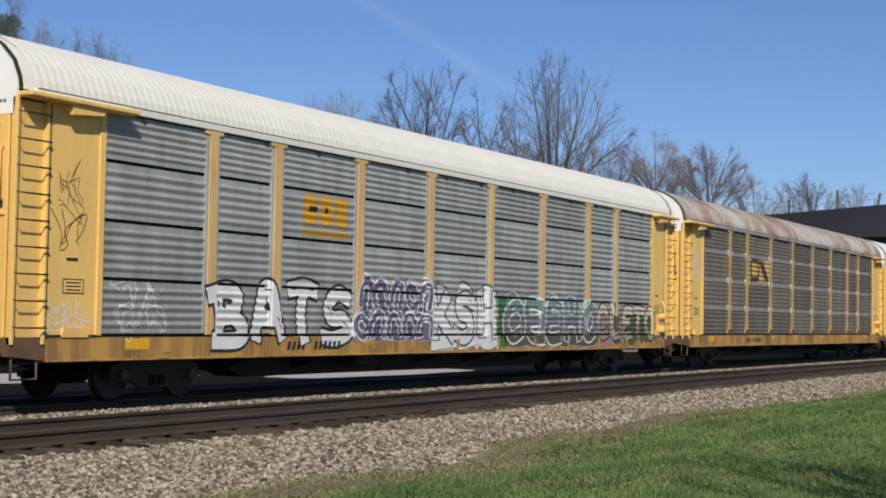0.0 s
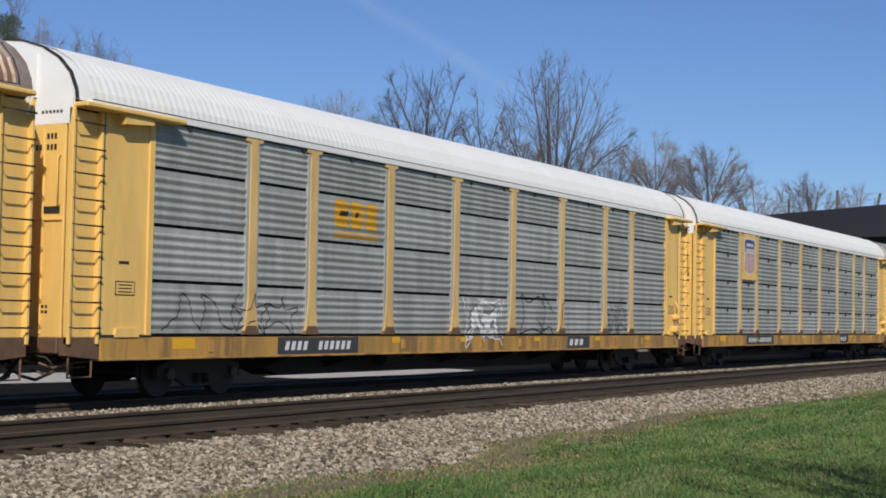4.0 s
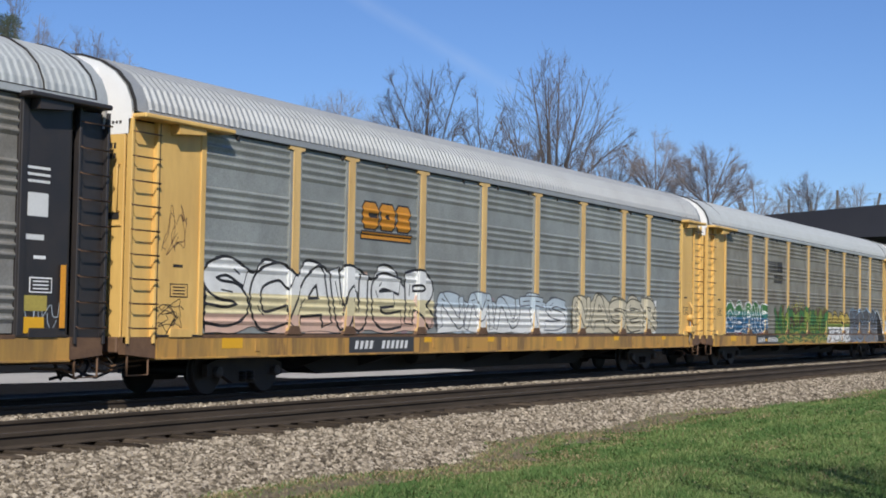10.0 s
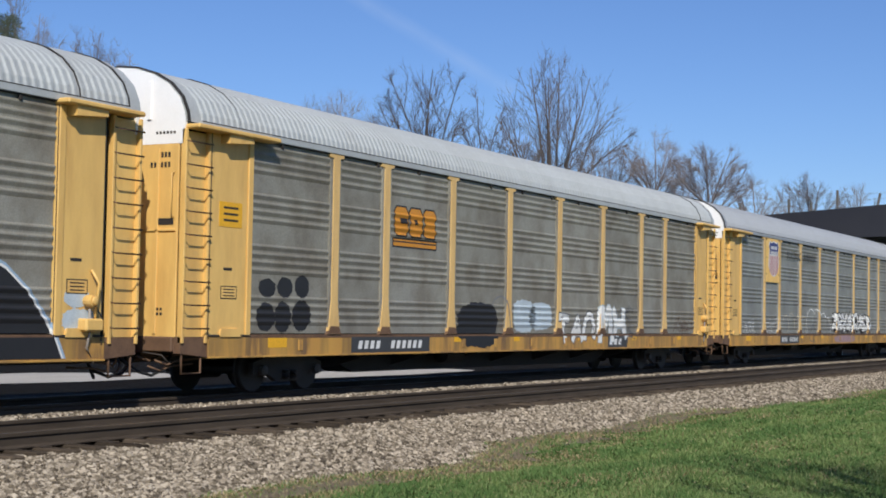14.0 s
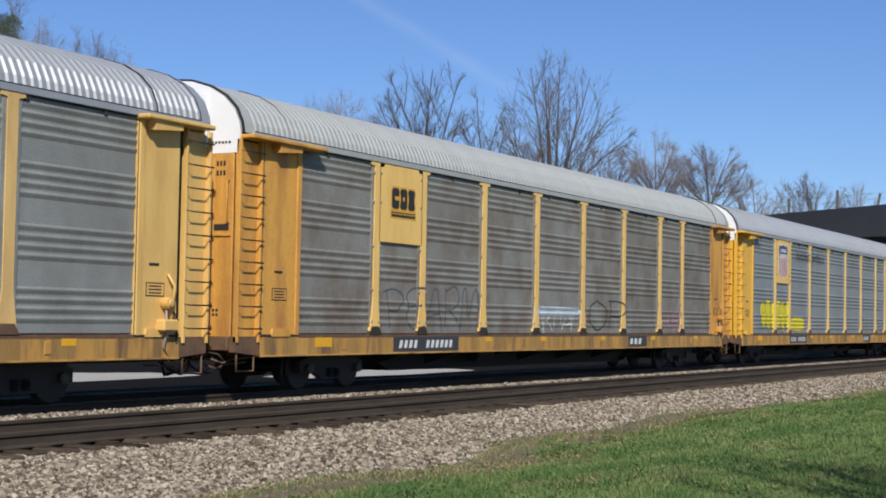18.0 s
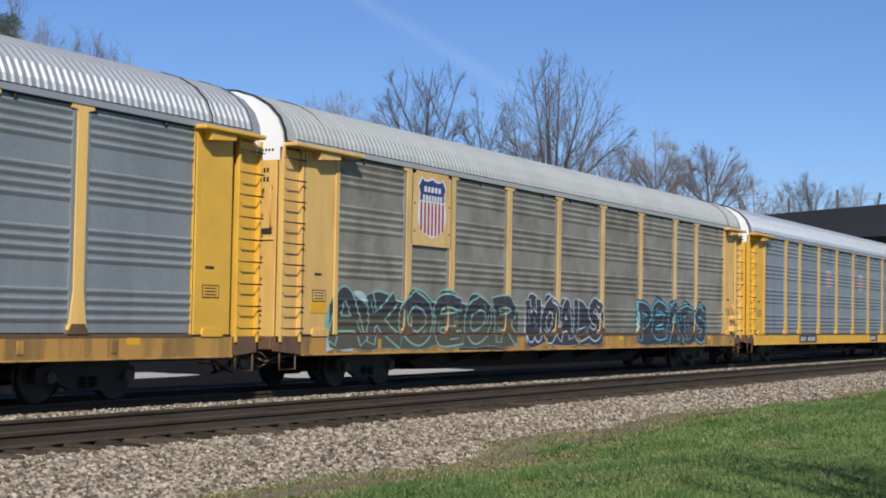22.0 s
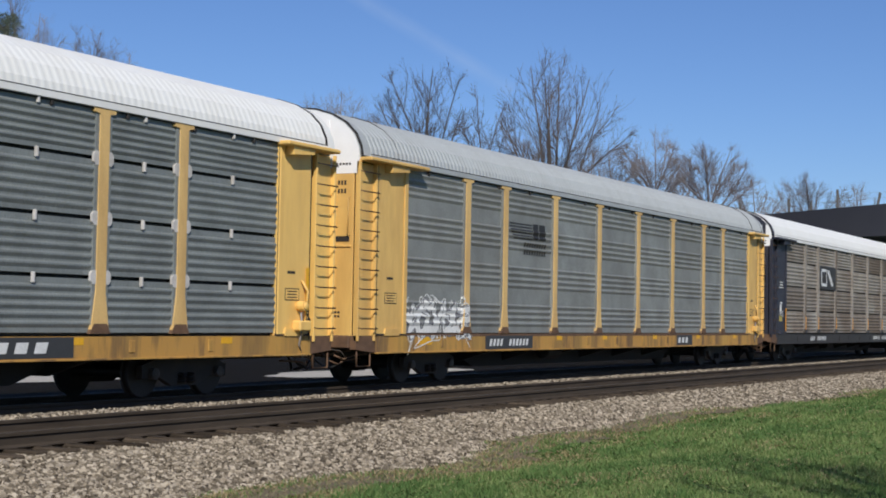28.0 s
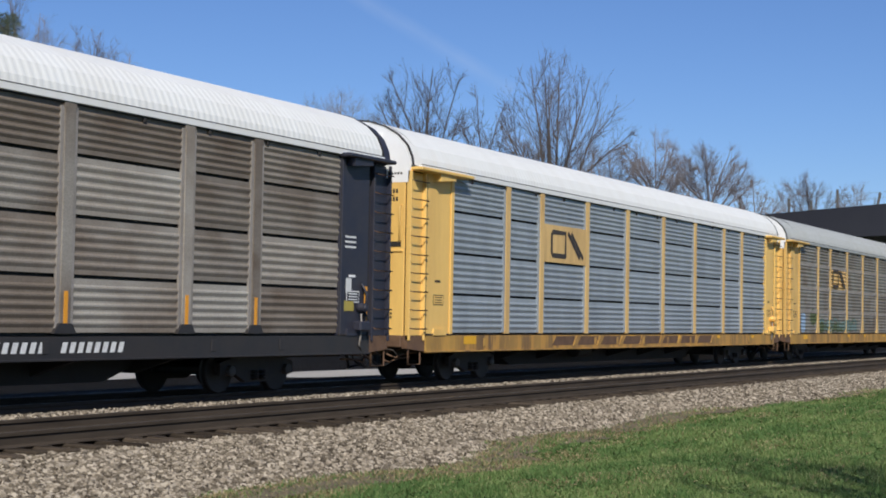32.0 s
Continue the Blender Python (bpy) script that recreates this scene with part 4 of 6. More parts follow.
        if spec.get("foot"):
            put("foot", prism_mesh([(-0.24, Z0 - 0.015), (0.24, Z0 - 0.015), (0.14, Z0 + 0.14), (-0.14, Z0 + 0.14)], -1.56, -1.48), spec["foot"], p)
        if spec.get("bolts"):
            for z in (1.35, 2.0, 2.9, 3.8, 4.4):
                for dx in (-0.14, 0.14):
                    put("bolt", lathe_mesh([(-1.555, 0.02), (-1.545, 0.035), (-1.5, 0.035)], 6), spec["bolts"], p, (dx, 0, z))
        if spec.get("lugs"):
            for z in (1.98, 2.9, 3.84):
                put("clamp", prism_mesh([(-0.23, -0.06), (-0.23, 0.06), (-0.18, 0.11), (0.18, 0.11), (0.23, 0.06), (0.23, -0.06), (0.18, -0.11), (-0.18, -0.11)], -1.535, -1.49), spec["lugs"], p, (0, 0, z))
    put("eave_rail", box_mesh(-1.6, 25.65, -1.562, -1.44, 4.625, 4.735, 0.006), spec.get("eave", roof), car)
    # Black bars draw the shade lines below and above the eave rail.
    put("eave_gap", box_mesh(-0.05, PANEL + 0.05, -1.53, -1.45, 4.6, 4.624, 0), "dark", car)
    put("drip_gap", box_mesh(-1.55, 25.6, -1.564, -1.5, 4.736, 4.75, 0), "dark", car)
    for i in range(14):
        put("hook", box_mesh(-0.03, 0.03, -1.54, -1.5, 4.53, 4.6, 0.006), "dark", car, (0.9 + 1.72 * i, 0, 0))
    put("eave_rail", box_mesh(-1.6, 25.65, 1.44, 1.52, 4.63, 4.72, 0.006), roof, car)
    # roof and ends
    r = put("roof", roof_mesh(-1.6, 25.65, 1.0 if roof in ("white_roof", "cream_roof") else 0.98, {"shiny_roof": 0.018, "bright_roof": 0.022, "silver_roof": 0.011, "tan_roof": 0.012, "ridged_roof": 0.024, "white_roof": 0.003, "cream_roof": 0.003, "rust_roof": 0.02}.get(roof, 0.015)), roof, car)
    for x in (-1.92, 25.6) if roof in ("white_roof", "cream_roof") else (-1.92, -0.45, 24.5, 25.6):
        put("roof_seam", hoop_mesh(x, x + (0.07 if x in (-1.92, 25.6) else 0.025), 0.012), "dark", r)
    for x, s in ((-1.95, -1), (25.95, 1)):
        put("roof_hood", hood_mesh(x, s), spec.get("cowl", roof), r)
        put("gable_rib", box_mesh(min(x, x + s * 0.035), max(x, x + s * 0.035), -0.78, -0.7, 4.75, 5.42, 0.008), spec["gable"], r)
        put("gable", gable_mesh(x if s < 0 else x - 0.05, 4.33), spec["gable"], car)
        d = put("end_door", box_mesh(min(x, x - s * 0.05), max(x, x - s * 0.05), -1.38, 1.38, 1.0, 4.33, 0.01), end, car)
        for y in (-0.95, -0.3, 0.35):
            put("door_rib", box_mesh(min(x, x + s * 0.03), max(x, x + s * 0.03), y - 0.03, y + 0.03, 1.1, 4.25, 0.008), end, d)
        if s < 0:
            put("grab_iron", tube_mesh([(x, -1.3, 3.85), (x - 0.07, -1.3, 3.82), (x - 0.07, -1.3, 3.1), (x, -1.3, 3.07)], 0.014, 5), end, d)
            for z, y0, k in ((4.1, -1.2, 4), (3.93, -1.2, 6), (4.5, -1.3, 6), (1.5, -1.1, 3), (1.42, -1.1, 3)):
                for j in range(k):
                    put("door_mark", box_mesh(x - 0.006, x + 0.002, y0 + 0.075 * j, y0 + 0.075 * j + 0.045, z, z + (0.09 if 3.9 < z < 4.2 else 0.045), 0), "dark" if z > 4.3 else spec["stencil"], d)
        put("door_slot", box_mesh(min(x, x + s * 0.012), max(x, x + s * 0.012), -1.3, -0.95, 2.95, 3.06, 0.002), "dark", d)
        put("door_bar", box_mesh(min(x, x + s * 0.03), max(x, x + s * 0.03), -1.35, 1.35, 2.84, 2.88, 0.006), end, d)
    for x0, x1, sx in ((-1.25, 0.0, -0.16), (PANEL, PANEL + 1.1, PANEL + 0.02)):
        c = put("corner_panel", box_mesh(x0, x1, -1.52, -1.40, 1.06, 4.6, 0.012), end, car)
        put("stiffener", box_mesh(sx, sx + 0.14, -1.55, -1.515, 1.08, 4.6, 0.01), end, c)
        mid = 0.5 * (x0 + x1)
        put("data_plate", box_mesh(mid - 0.27, mid + 0.2, -1.524, -1.519, 1.72, 1.95, 0.001), spec["stencil"], c)
        put("data_field", box_mesh(mid - 0.25, mid + 0.18, -1.527, -1.523, 1.74, 1.93, 0.001), end, c)
        for j in range(3):
            put("stencil_line", box_mesh(mid - 0.2, mid + 0.12, -1.53, -1.526, 1.77 + 0.055 * j, 1.79 + 0.055 * j, 0.001), spec["stencil"], c)
        put("stencil_line", box_mesh(mid - 0.2, mid + 0.05, -1.524, -1.518, 2.22, 2.27, 0.001), spec["stencil"], c)
        for gx in (x0 + 0.02, x1 - 0.02):
            put("seam", box_mesh(gx - 0.012, gx + 0.012, -1.5235, -1.515, 1.08, 4.57, 0), "dark", c)
        put("foot_angle", box_mesh(x0, x1, -1.55, -1.5, 1.062, 1.1, 0.006), "steel_dirty", c)
        put("gusset", prism_mesh([(mid - 0.3, 1.06), (mid + 0.3, 1.06), (mid + 0.26, 1.2), (mid - 0.26, 1.2)], -1.56, -1.5), end, c)
        ledge = put("eave_shelf", box_mesh(x0 - (0.62 if x0 < 0 else -0.0) - 0.05, x1 + (0.5 if x0 < 0 else 0.62) - (0.0 if x0 < 0 else 0.0), -1.78, -1.44, 4.58, 4.66, 0.02), end, car)
        put("bracket", prism_mesh([(mid - 0.35, 4.42), (mid + 0.35, 4.48), (mid + 0.35, 4.58), (mid - 0.35, 4.58)], -1.72, -1.5), end, ledge)
    put("far_corner", box_mesh(-1.25, 0, 1.40, 1.52, 1.06, 4.6), end, car)
    put("far_corner", box_mesh(PANEL, PANEL + 1.25, 1.40, 1.52, 1.06, 4.6), end, car)
    ladder(car, -1.6, end)
    ladder(car, PANEL + 1.6, end)
    if end not in ("yellow_bright", "black_paint"):
        hand_brake(car, end)
    bogie(car, 1.97)
    bogie(car, PANEL - 1.97)
    coupler(car, -1.95, -1)
    coupler(car, 25.95, 1)
    return car


YEL = dict(end="yellow", paint="yellow_pale", sill="sill", gable="white", stencil="dark", flare=True, caps=True, ribs=5, style="tiers")


def spec(label, **kw):
    return {**YEL, "label": label, **kw}


SPECS = {
    -1: spec("yellow autorack car with a white roof and grey screens", roof="white_roof", side="grey"),
    0: spec("autorack car with grey screens, cream roof and large lettered graffiti", roof="cream_roof", side="grey", flare=False),
    1: spec("brown weathered autorack car with a rusty corrugated roof", roof="rust_roof", side="brown", paint="mustard", lugs="lug_white", joints=True, foot="rust_foot", relief=0.018),
    2: spec("autorack car with grey screens and a clean white roof", roof="white_roof", side="grey", foot="rust_foot"),
    3: spec("autorack car with grey screens, white roof and striped shield", roof="white_roof", side="grey", clips="dark", foot="rust_foot"),
    4: spec("grimy autorack car with black ends and a grey roof", roof="silver_roof", side="tan_dark", style="tall", end="black_paint", paint="black_paint", foot="black_paint", reflect=True, gable="lug_white", stencil="white", relief=0.036),
    5: spec("autorack car with grey screens and white outlined graffiti", roof="ridged_roof", side="grey_warm", style="tall", foot="rust_foot", end="yellow_worn"),
    6: spec("grimy autorack car covered in blue, green and grey graffiti", roof="silver_roof", side="tan", style="tall", foot="rust_foot", end="yellow_worn"),
    7: spec("grimy autorack car with black and white graffiti", roof="silver_roof", side="tan", style="tall", foot="rust_foot", end="yellow_worn"),
    8: spec("autorack car with grey screens, a shield panel and a slogan", roof="shiny_roof", side="grey_mid", style="tall", foot="rust_foot", end="yellow_worn"),
    9: spec("rust-streaked autorack car with orange ends and faint graffiti", roof="tan_roof", side="tan_rust", style="tall", end="orange_rust", paint="yellow", bolts="lug_pale", foot="steel_dirty"),
    10: spec("autorack car with blue-grey screens, shield panel and yellow graffiti", roof="shiny_roof", side="grey_cool", style="tall", end="yellow_bright", paint="yellow", foot="rust_foot"),
    11: spec("grimy autorack car with a shield panel and cyan graffiti", roof="tan_roof", side="tan", style="tall", foot="rust_foot", end="yellow_worn"),
    12: spec("autorack car with blue-grey screens, bright yellow ends and shiny roof", roof="bright_roof", side="grey_blue", style="tall", end="yellow_bright", paint="yellow_bright", sill="yellow_bright"),
    13: spec("autorack car with dark grey screens and a white roof", roof="white_roof", side="grey_dark", lugs="lug_white", clips="lug_white", foot="rust_foot"),
    14: spec("grimy autorack car with a pale grey roof and scribbled graffiti", roof="silver_roof", side="grey_mid", style="tall", foot="rust_foot", end="yellow_worn"),
    # Pale flange here stands in for the sunlit side face of each post.
    15: spec("brown streaked autorack car with black ends and white roof", roof="white_roof", side="brown_pale", end="navy", paint="brown_pale", flange="joint", foot="black_paint", reflect=True, cowl="navy", sill="black_paint", stencil="white", flare=False, caps=False),
    16: spec("autorack car with pale blue-grey screens and a white roof", roof="white_roof", side="grey_light", paint="yellow_pale", flare=False, caps=False),
    17: spec("grimy autorack car with yellow logo and a grey roof", roof="tan_roof", side="tan_rust", lugs="lug_pale", joints=True, end="yellow_worn"),
}
M["joint"] = mat("pale worn steel and lit edge strip", (0.33, 0.3, 0.27), 0.6, 0.1, second=(0.22, 0.19, 0.16), scale=1.5, amount=0.6)
M["lug_white"] = mat("worn white edging", (0.62, 0.6, 0.57), 0.6, second=(0.34, 0.3, 0.26), scale=3.0, amount=0.6)
M["mustard"] = mat("worn mustard paint", (0.55, 0.38, 0.12), 0.55, second=(0.34, 0.21, 0.08), scale=1.6, amount=0.6)
M["lug_pale"] = mat("pale clamp steel", (0.3, 0.27, 0.23), 0.6, amount=0.5)
CARS = {n: autorack(n, sp) for n, sp in SPECS.items()}
SPEC_OF = {CARS[n].name: sp for n, sp in SPECS.items()}

# ---------------------------------------------------------------- paint on the cars: emblems, boards and graffiti


for key, base in dict(white=(0.8, 0.8, 0.77), black=(0.02, 0.02, 0.022), purple=(0.16, 0.12, 0.2), teal=(0.17, 0.25, 0.24), green=(0.05, 0.17, 0.05), moss=(0.09, 0.12, 0.05), red=(0.42, 0.05, 0.035), blue=(0.035, 0.13, 0.24), sky=(0.32, 0.45, 0.6), yellow=(0.72, 0.62, 0.04), gold=(0.5, 0.38, 0.09), brown=(0.13, 0.07, 0.045), lime=(0.2, 0.27, 0.05), glow=(0.15, 0.46, 0.6), slate=(0.1, 0.105, 0.115), grey=(0.2, 0.2, 0.21), cream=(0.6, 0.54, 0.4), peach=(0.7, 0.47, 0.36), cyan=(0.2, 0.48, 0.52), gold_pale=(0.72, 0.63, 0.38), mist=(0.5, 0.58, 0.63), blue_green=(0.04, 0.19, 0.16), jade=(0.26, 0.46, 0.4), pink=(0.36, 0.24, 0.25), olive=(0.11, 0.1, 0.07), coal=(0.05, 0.052, 0.06), tan=(0.36, 0.3, 0.24)).items():
    M["spray_" + key] = mat(key + " spray paint", base, 0.6, second=tuple(c * 0.72 for c in base), scale=2.5, amount=0.5)
for key, base in dict(gold=(0.68, 0.36, 0.03), orange=(0.62, 0.26, 0.025), ink=(0.025, 0.022, 0.02), navy=(0.035, 0.05, 0.2), red=(0.4, 0.04, 0.05), chalk=(0.75, 0.75, 0.73), brown=(0.05, 0.035, 0.025), board=(0.05, 0.05, 0.052)).items():
    M["emblem_" + key] = mat(key + " emblem paint", base, 0.5, second=tuple(c * 0.75 for c in base), amount=0.4)


def smooth_line(pts, step=5):
    out = []
    for i in range(len(pts) - 1):
        p0, p1, p2, p3 = pts[max(i - 1, 0)], pts[i], pts[i + 1], pts[min(i + 2, len(pts) - 1)]
        for j in range(step):
            u = j / step
            out.append(tuple(0.5 * (2 * b + (c - a) * u + (2 * a - 5 * b + 4 * c - d) * u * u + (3 * b - a - 3 * c + d) * u ** 3) for a, b, c, d in zip(p0, p1, p2, p3)))
    return out + [pts[-1]]


def steel(sp, bare_posts):
    """The outside of a car's side: the heights and lengths at which it bends, and its depth at a point. Between the
    sheets the paint turns inwards, out of sight."""
    if sp["style"] == "tall":
        rows = [[(z, -1.486 - 0.026 * c) for z, c in TALL]]
    else:
        rows = [[(z, -1.486 - RIB * c) for z, c in tier_rows(a, b, sp["ribs"])] for a, b in TIERS]
    zs = sorted({1.06, 1.064} | {z for r in rows for z, _ in r} | {r[0][0] - 0.004 for r in rows} | {r[-1][0] + 0.004 for r in rows})
    xs = [0.0, 0.003, PANEL - 0.003, PANEL] + [x + d for x in POSTS for d in (-0.195, -0.192, -0.128, -0.125, 0.125, 0.128, 0.192, 0.195)]

    def depth(x, z):
        if z <= 1.062:
            return -1.536
        if x < 0.0015 or x > PANEL - 0.0015:
            return -1.52
        off = min(abs(x - p) for p in POSTS)
        if off < 0.1265:
            return -1.472 if bare_posts else -1.545
        best = -1.39
        for r in rows:
            if r[0][0] - 0.002 <= z <= r[-1][0] + 0.002:
                best = r[0][1] if z <= r[0][0] else r[-1][1]
                for (za, ya), (zb, yb) in zip(r, r[1:]):
                    if za <= z <= zb:
                        best = ya + (yb - ya) * (z - za) / max(1e-6, zb - za)
        return min(best, -1.5225) if off < 0.1935 else best

    return zs, xs, depth


STEEL = {}


def laid_on(verts, faces, key, sp, bare_posts=False):
    """Lays flat paint on the ribs and posts of a car's side. key: a paint, or paints from the foot up with the heights between them."""
    tag = (sp["style"], sp["ribs"], bare_posts)
    if tag not in STEEL:
        STEEL[tag] = steel(sp, bare_posts)
    zs, xs, depth = STEEL[tag]
    steps = [] if isinstance(key, str) else list(key[1::2])
    bm = bmesh.new()
    vs = [bm.verts.new(v) for v in verts]
    for f in faces:
        bm.faces.new([vs[i] for i in f])
    for axis, values in ((0, xs), (2, zs + steps)):
        lo, hi = min(v[axis] for v in verts), max(v[axis] for v in verts)
        for c in values:
            if lo < c < hi:
                at, normal = [0, 0, 0], [0, 0, 0]
                at[axis], normal[axis] = c, 1
                bmesh.ops.bisect_plane(bm, geom=bm.verts[:] + bm.edges[:] + bm.faces[:], dist=1e-5, plane_co=at, plane_no=normal)
    for v in bm.verts:
        v.co.y += depth(v.co.x, v.co.z) - 0.003 + 1.548
    bm.verts.index_update()
    out = [tuple(v.co) for v in bm.verts], [tuple(v.index for v in f.verts) for f in bm.faces], key, [sum(f.calc_center_median().z > t for t in steps) for f in bm.faces]
    bm.free()
    return out


class Paint:
    """Flat layers of paint: each shape is a mesh of its own."""

    def __init__(self, depth):
        self.rows, self.y = [], depth

    def poly(self, pts, key):
        self.y -= 0.0004
        self.rows.append(([(x, self.y, z) for x, z in pts], [tuple(range(len(pts)))], key))

    def rect(self, x0, x1, z0, z1, key):
        self.poly([(x0, z0), (x1, z0), (x1, z1), (x0, z1)], key)

    def slab(self, columns, key):
        """A filled band with an uneven head and foot: columns (x, foot, head)."""
        self.y -= 0.0004
        verts = [v for x, a, b in columns for v in ((x, self.y, a), (x, self.y, b))]
        self.rows.append((verts, [(2 * i, 2 * i + 2, 2 * i + 3, 2 * i + 1) for i in range(len(columns) - 1)], key))

    def stroke(self, pts, w, key, smooth=True):
        """One ribbon along a line, rising a hair so that it can cross itself."""
        line = smooth_line(pts) if smooth else list(pts)
        verts, n = [], len(line)
        for i, (x, z) in enumerate(line):
            (ax, az), (bx, bz) = line[max(i - 1, 0)], line[min(i + 1, n - 1)]
            d = math.hypot(bx - ax, bz - az) or 1e-6
            tx, tz = (bx - ax) / d, (bz - az) / d
            e = (-0.25 if i == 0 else 0.25 if i == n - 1 else 0.0) * w
            self.y -= 0.00002
            verts += [(x - tz * w / 2 + tx * e, self.y, z + tx * w / 2 + tz * e), (x + tz * w / 2 + tx * e, self.y, z - tx * w / 2 + tz * e)]
        self.rows.append((verts, [(2 * i, 2 * i + 1, 2 * i + 3, 2 * i + 2) for i in range(n - 1)], key))
        self.y -= 0.0002

    def done(self, name, parent, label="", mark="paint_mark", sp=None, bare_posts=False):
        """The first shape takes the name; the others are its marks, or stand beside it where it is itself a sub-part."""
        first = None
        for verts, faces, key in self.rows:
            bands = ()
            if sp:
                verts, faces, key, bands = laid_on(verts, faces, key, sp, bare_posts)
            me = bpy.data.meshes.new(mark)
            me.from_pydata(verts, [], faces)
            keys = [key] if isinstance(key, str) else list(key[::2])
            for k in keys:
                me.materials.append(M[k])
            if len(keys) > 1:
                me.polygons.foreach_set("material_index", bands)
            ob = put(name if first is None else mark, me, keys[0], parent if first is None or parent.parent else first)
            if first is None:
                first = ob
                if label:
                    ob["label"] = label
        return first


HOOKS = (
    ((0.1, 0.98), (0.22, 0.5), (0.02, 0.05), (0.35, 0.2), (0.95, 0.1), (0.6, 0.45), (0.98, 0.8), (0.55, 0.7), (0.1, 0.98)),
    ((0.0, 0.0), (0.3, 0.3), (0.35, 0.75), (0.55, 1.0), (0.62, 0.45), (0.85, 0.3), (1.0, 0.0)),
    ((1.0, 0.95), (0.55, 0.8), (0.2, 0.92), (0.1, 0.6), (0.7, 0.5), (0.95, 0.3), (0.6, 0.0), (0.3, 0.18), (0.0, 0.05)),
    ((0.95, 0.7), (0.75, 0.98), (0.3, 0.85), (0.02, 0.98), (0.15, 0.5), (0.0, 0.1), (0.5, 0.15), (1.0, 0.02), (0.7, 0.4)),
    ((0.05, 0.0), (0.15, 0.6), (0.0, 1.0), (0.45, 0.6), (0.6, 0.15), (0.9, 0.05), (0.8, 0.5), (1.0, 1.0)),
    ((0.0, 0.85), (0.2, 0.75), (0.15, 0.3), (0.4, 0.0), (0.65, 0.25), (1.0, 0.1), (0.85, 0.6), (1.0, 1.0), (0.5, 0.6)),
    ((0.0, 1.0), (0.3, 0.85), (0.65, 1.0), (0.95, 0.75), (0.45, 0.55), (0.6, 0.3), (0.1, 0.2), (0.0, 0.0), (0.6, 0.1), (1.0, 0.0)),
    ((0.5, 1.0), (0.4, 0.6), (0.0, 0.7), (0.25, 0.35), (0.1, 0.0), (0.55, 0.25), (0.95, 0.0), (0.8, 0.4), (1.0, 0.8), (0.6, 0.65), (0.5, 1.0)),
)


GLYPHS = {
    "A": (((0.0, 0.0), (0.28, 0.7), (0.46, 1.0), (0.64, 0.97), (0.8, 0.5), (1.0, 0.0)), ((0.22, 0.33), (0.85, 0.35))),
    "B": (((0.12, 1.0), (0.16, 0.5), (0.12, 0.0)), ((-0.05, 0.9), (0.55, 1.0), (0.85, 0.8), (0.55, 0.54), (0.18, 0.52)), ((0.5, 0.53), (0.98, 0.33), (0.75, 0.02), (0.0, 0.02))),
    "C": (((0.95, 0.8), (0.62, 1.0), (0.16, 0.8), (0.06, 0.4), (0.36, 0.02), (0.95, 0.14)),),
    "E": (((0.98, 0.93), (0.4, 1.0), (0.1, 0.8), (0.16, 0.5), (0.1, 0.16), (0.4, 0.0), (1.0, 0.06)), ((0.16, 0.5), (0.78, 0.54))),
    "H": (((0.1, 1.0), (0.13, 0.5), (0.1, 0.0)), ((0.9, 1.0), (0.87, 0.5), (0.95, 0.0)), ((0.1, 0.48), (0.9, 0.52))),
    "K": (((0.1, 1.0), (0.12, 0.5), (0.08, 0.0)), ((0.95, 1.0), (0.45, 0.6), (0.14, 0.45)), ((0.4, 0.52), (0.65, 0.28), (1.0, 0.0))),
    "L": (((0.15, 1.0), (0.12, 0.3), (0.3, 0.02), (0.95, 0.1)),),
    "N": (((0.05, 0.0), (0.06, 0.6), (0.14, 0.97), (0.34, 0.85), (0.68, 0.14), (0.86, 0.04), (0.94, 0.4), (0.95, 1.0)),),
    "M": (((0.0, 0.0), (0.08, 0.9), (0.26, 0.95), (0.5, 0.35), (0.74, 0.95), (0.92, 0.9), (1.0, 0.0)),),
    "O": (((0.5, 1.0), (0.1, 0.75), (0.06, 0.3), (0.5, 0.0), (0.92, 0.3), (0.9, 0.75), (0.5, 1.0)),),
    "P": (((0.12, 0.0), (0.16, 0.5), (0.1, 1.0)), ((0.0, 0.95), (0.6, 1.0), (0.95, 0.75), (0.6, 0.46), (0.15, 0.45))),
    "R": (((0.12, 0.0), (0.16, 0.5), (0.1, 1.0)), ((0.0, 0.95), (0.6, 1.0), (0.92, 0.76), (0.6, 0.5), (0.2, 0.48), (0.6, 0.34), (1.0, 0.0))),
    "S": (((0.95, 0.86), (0.5, 1.0), (0.08, 0.8), (0.3, 0.55), (0.75, 0.46), (0.92, 0.2), (0.5, 0.0), (0.02, 0.12)),),
    "T": (((0.0, 0.94), (0.5, 1.0), (1.0, 0.92)), ((0.52, 1.0), (0.48, 0.5), (0.52, 0.0))),
    "W": (((0.0, 1.0), (0.14, 0.1), (0.3, 0.06), (0.5, 0.65), (0.7, 0.06), (0.86, 0.1), (1.0, 1.0)),),
    "Y": (((0.0, 1.0), (0.2, 0.6), (0.5, 0.45), (0.8, 0.6), (1.0, 1.0)), ((0.5, 0.45), (0.48, 0.0))),
    "n": (((0.05, 0.0), (0.06, 0.6), (0.3, 1.0), (0.7, 1.0), (0.94, 0.6), (0.95, 0.0)),),
}
FAT = {"piece": 0.17, "bubble": 0.19, "loop": 0.03, "scribble": 0.03, "block": 0.2, "line": 0.045}


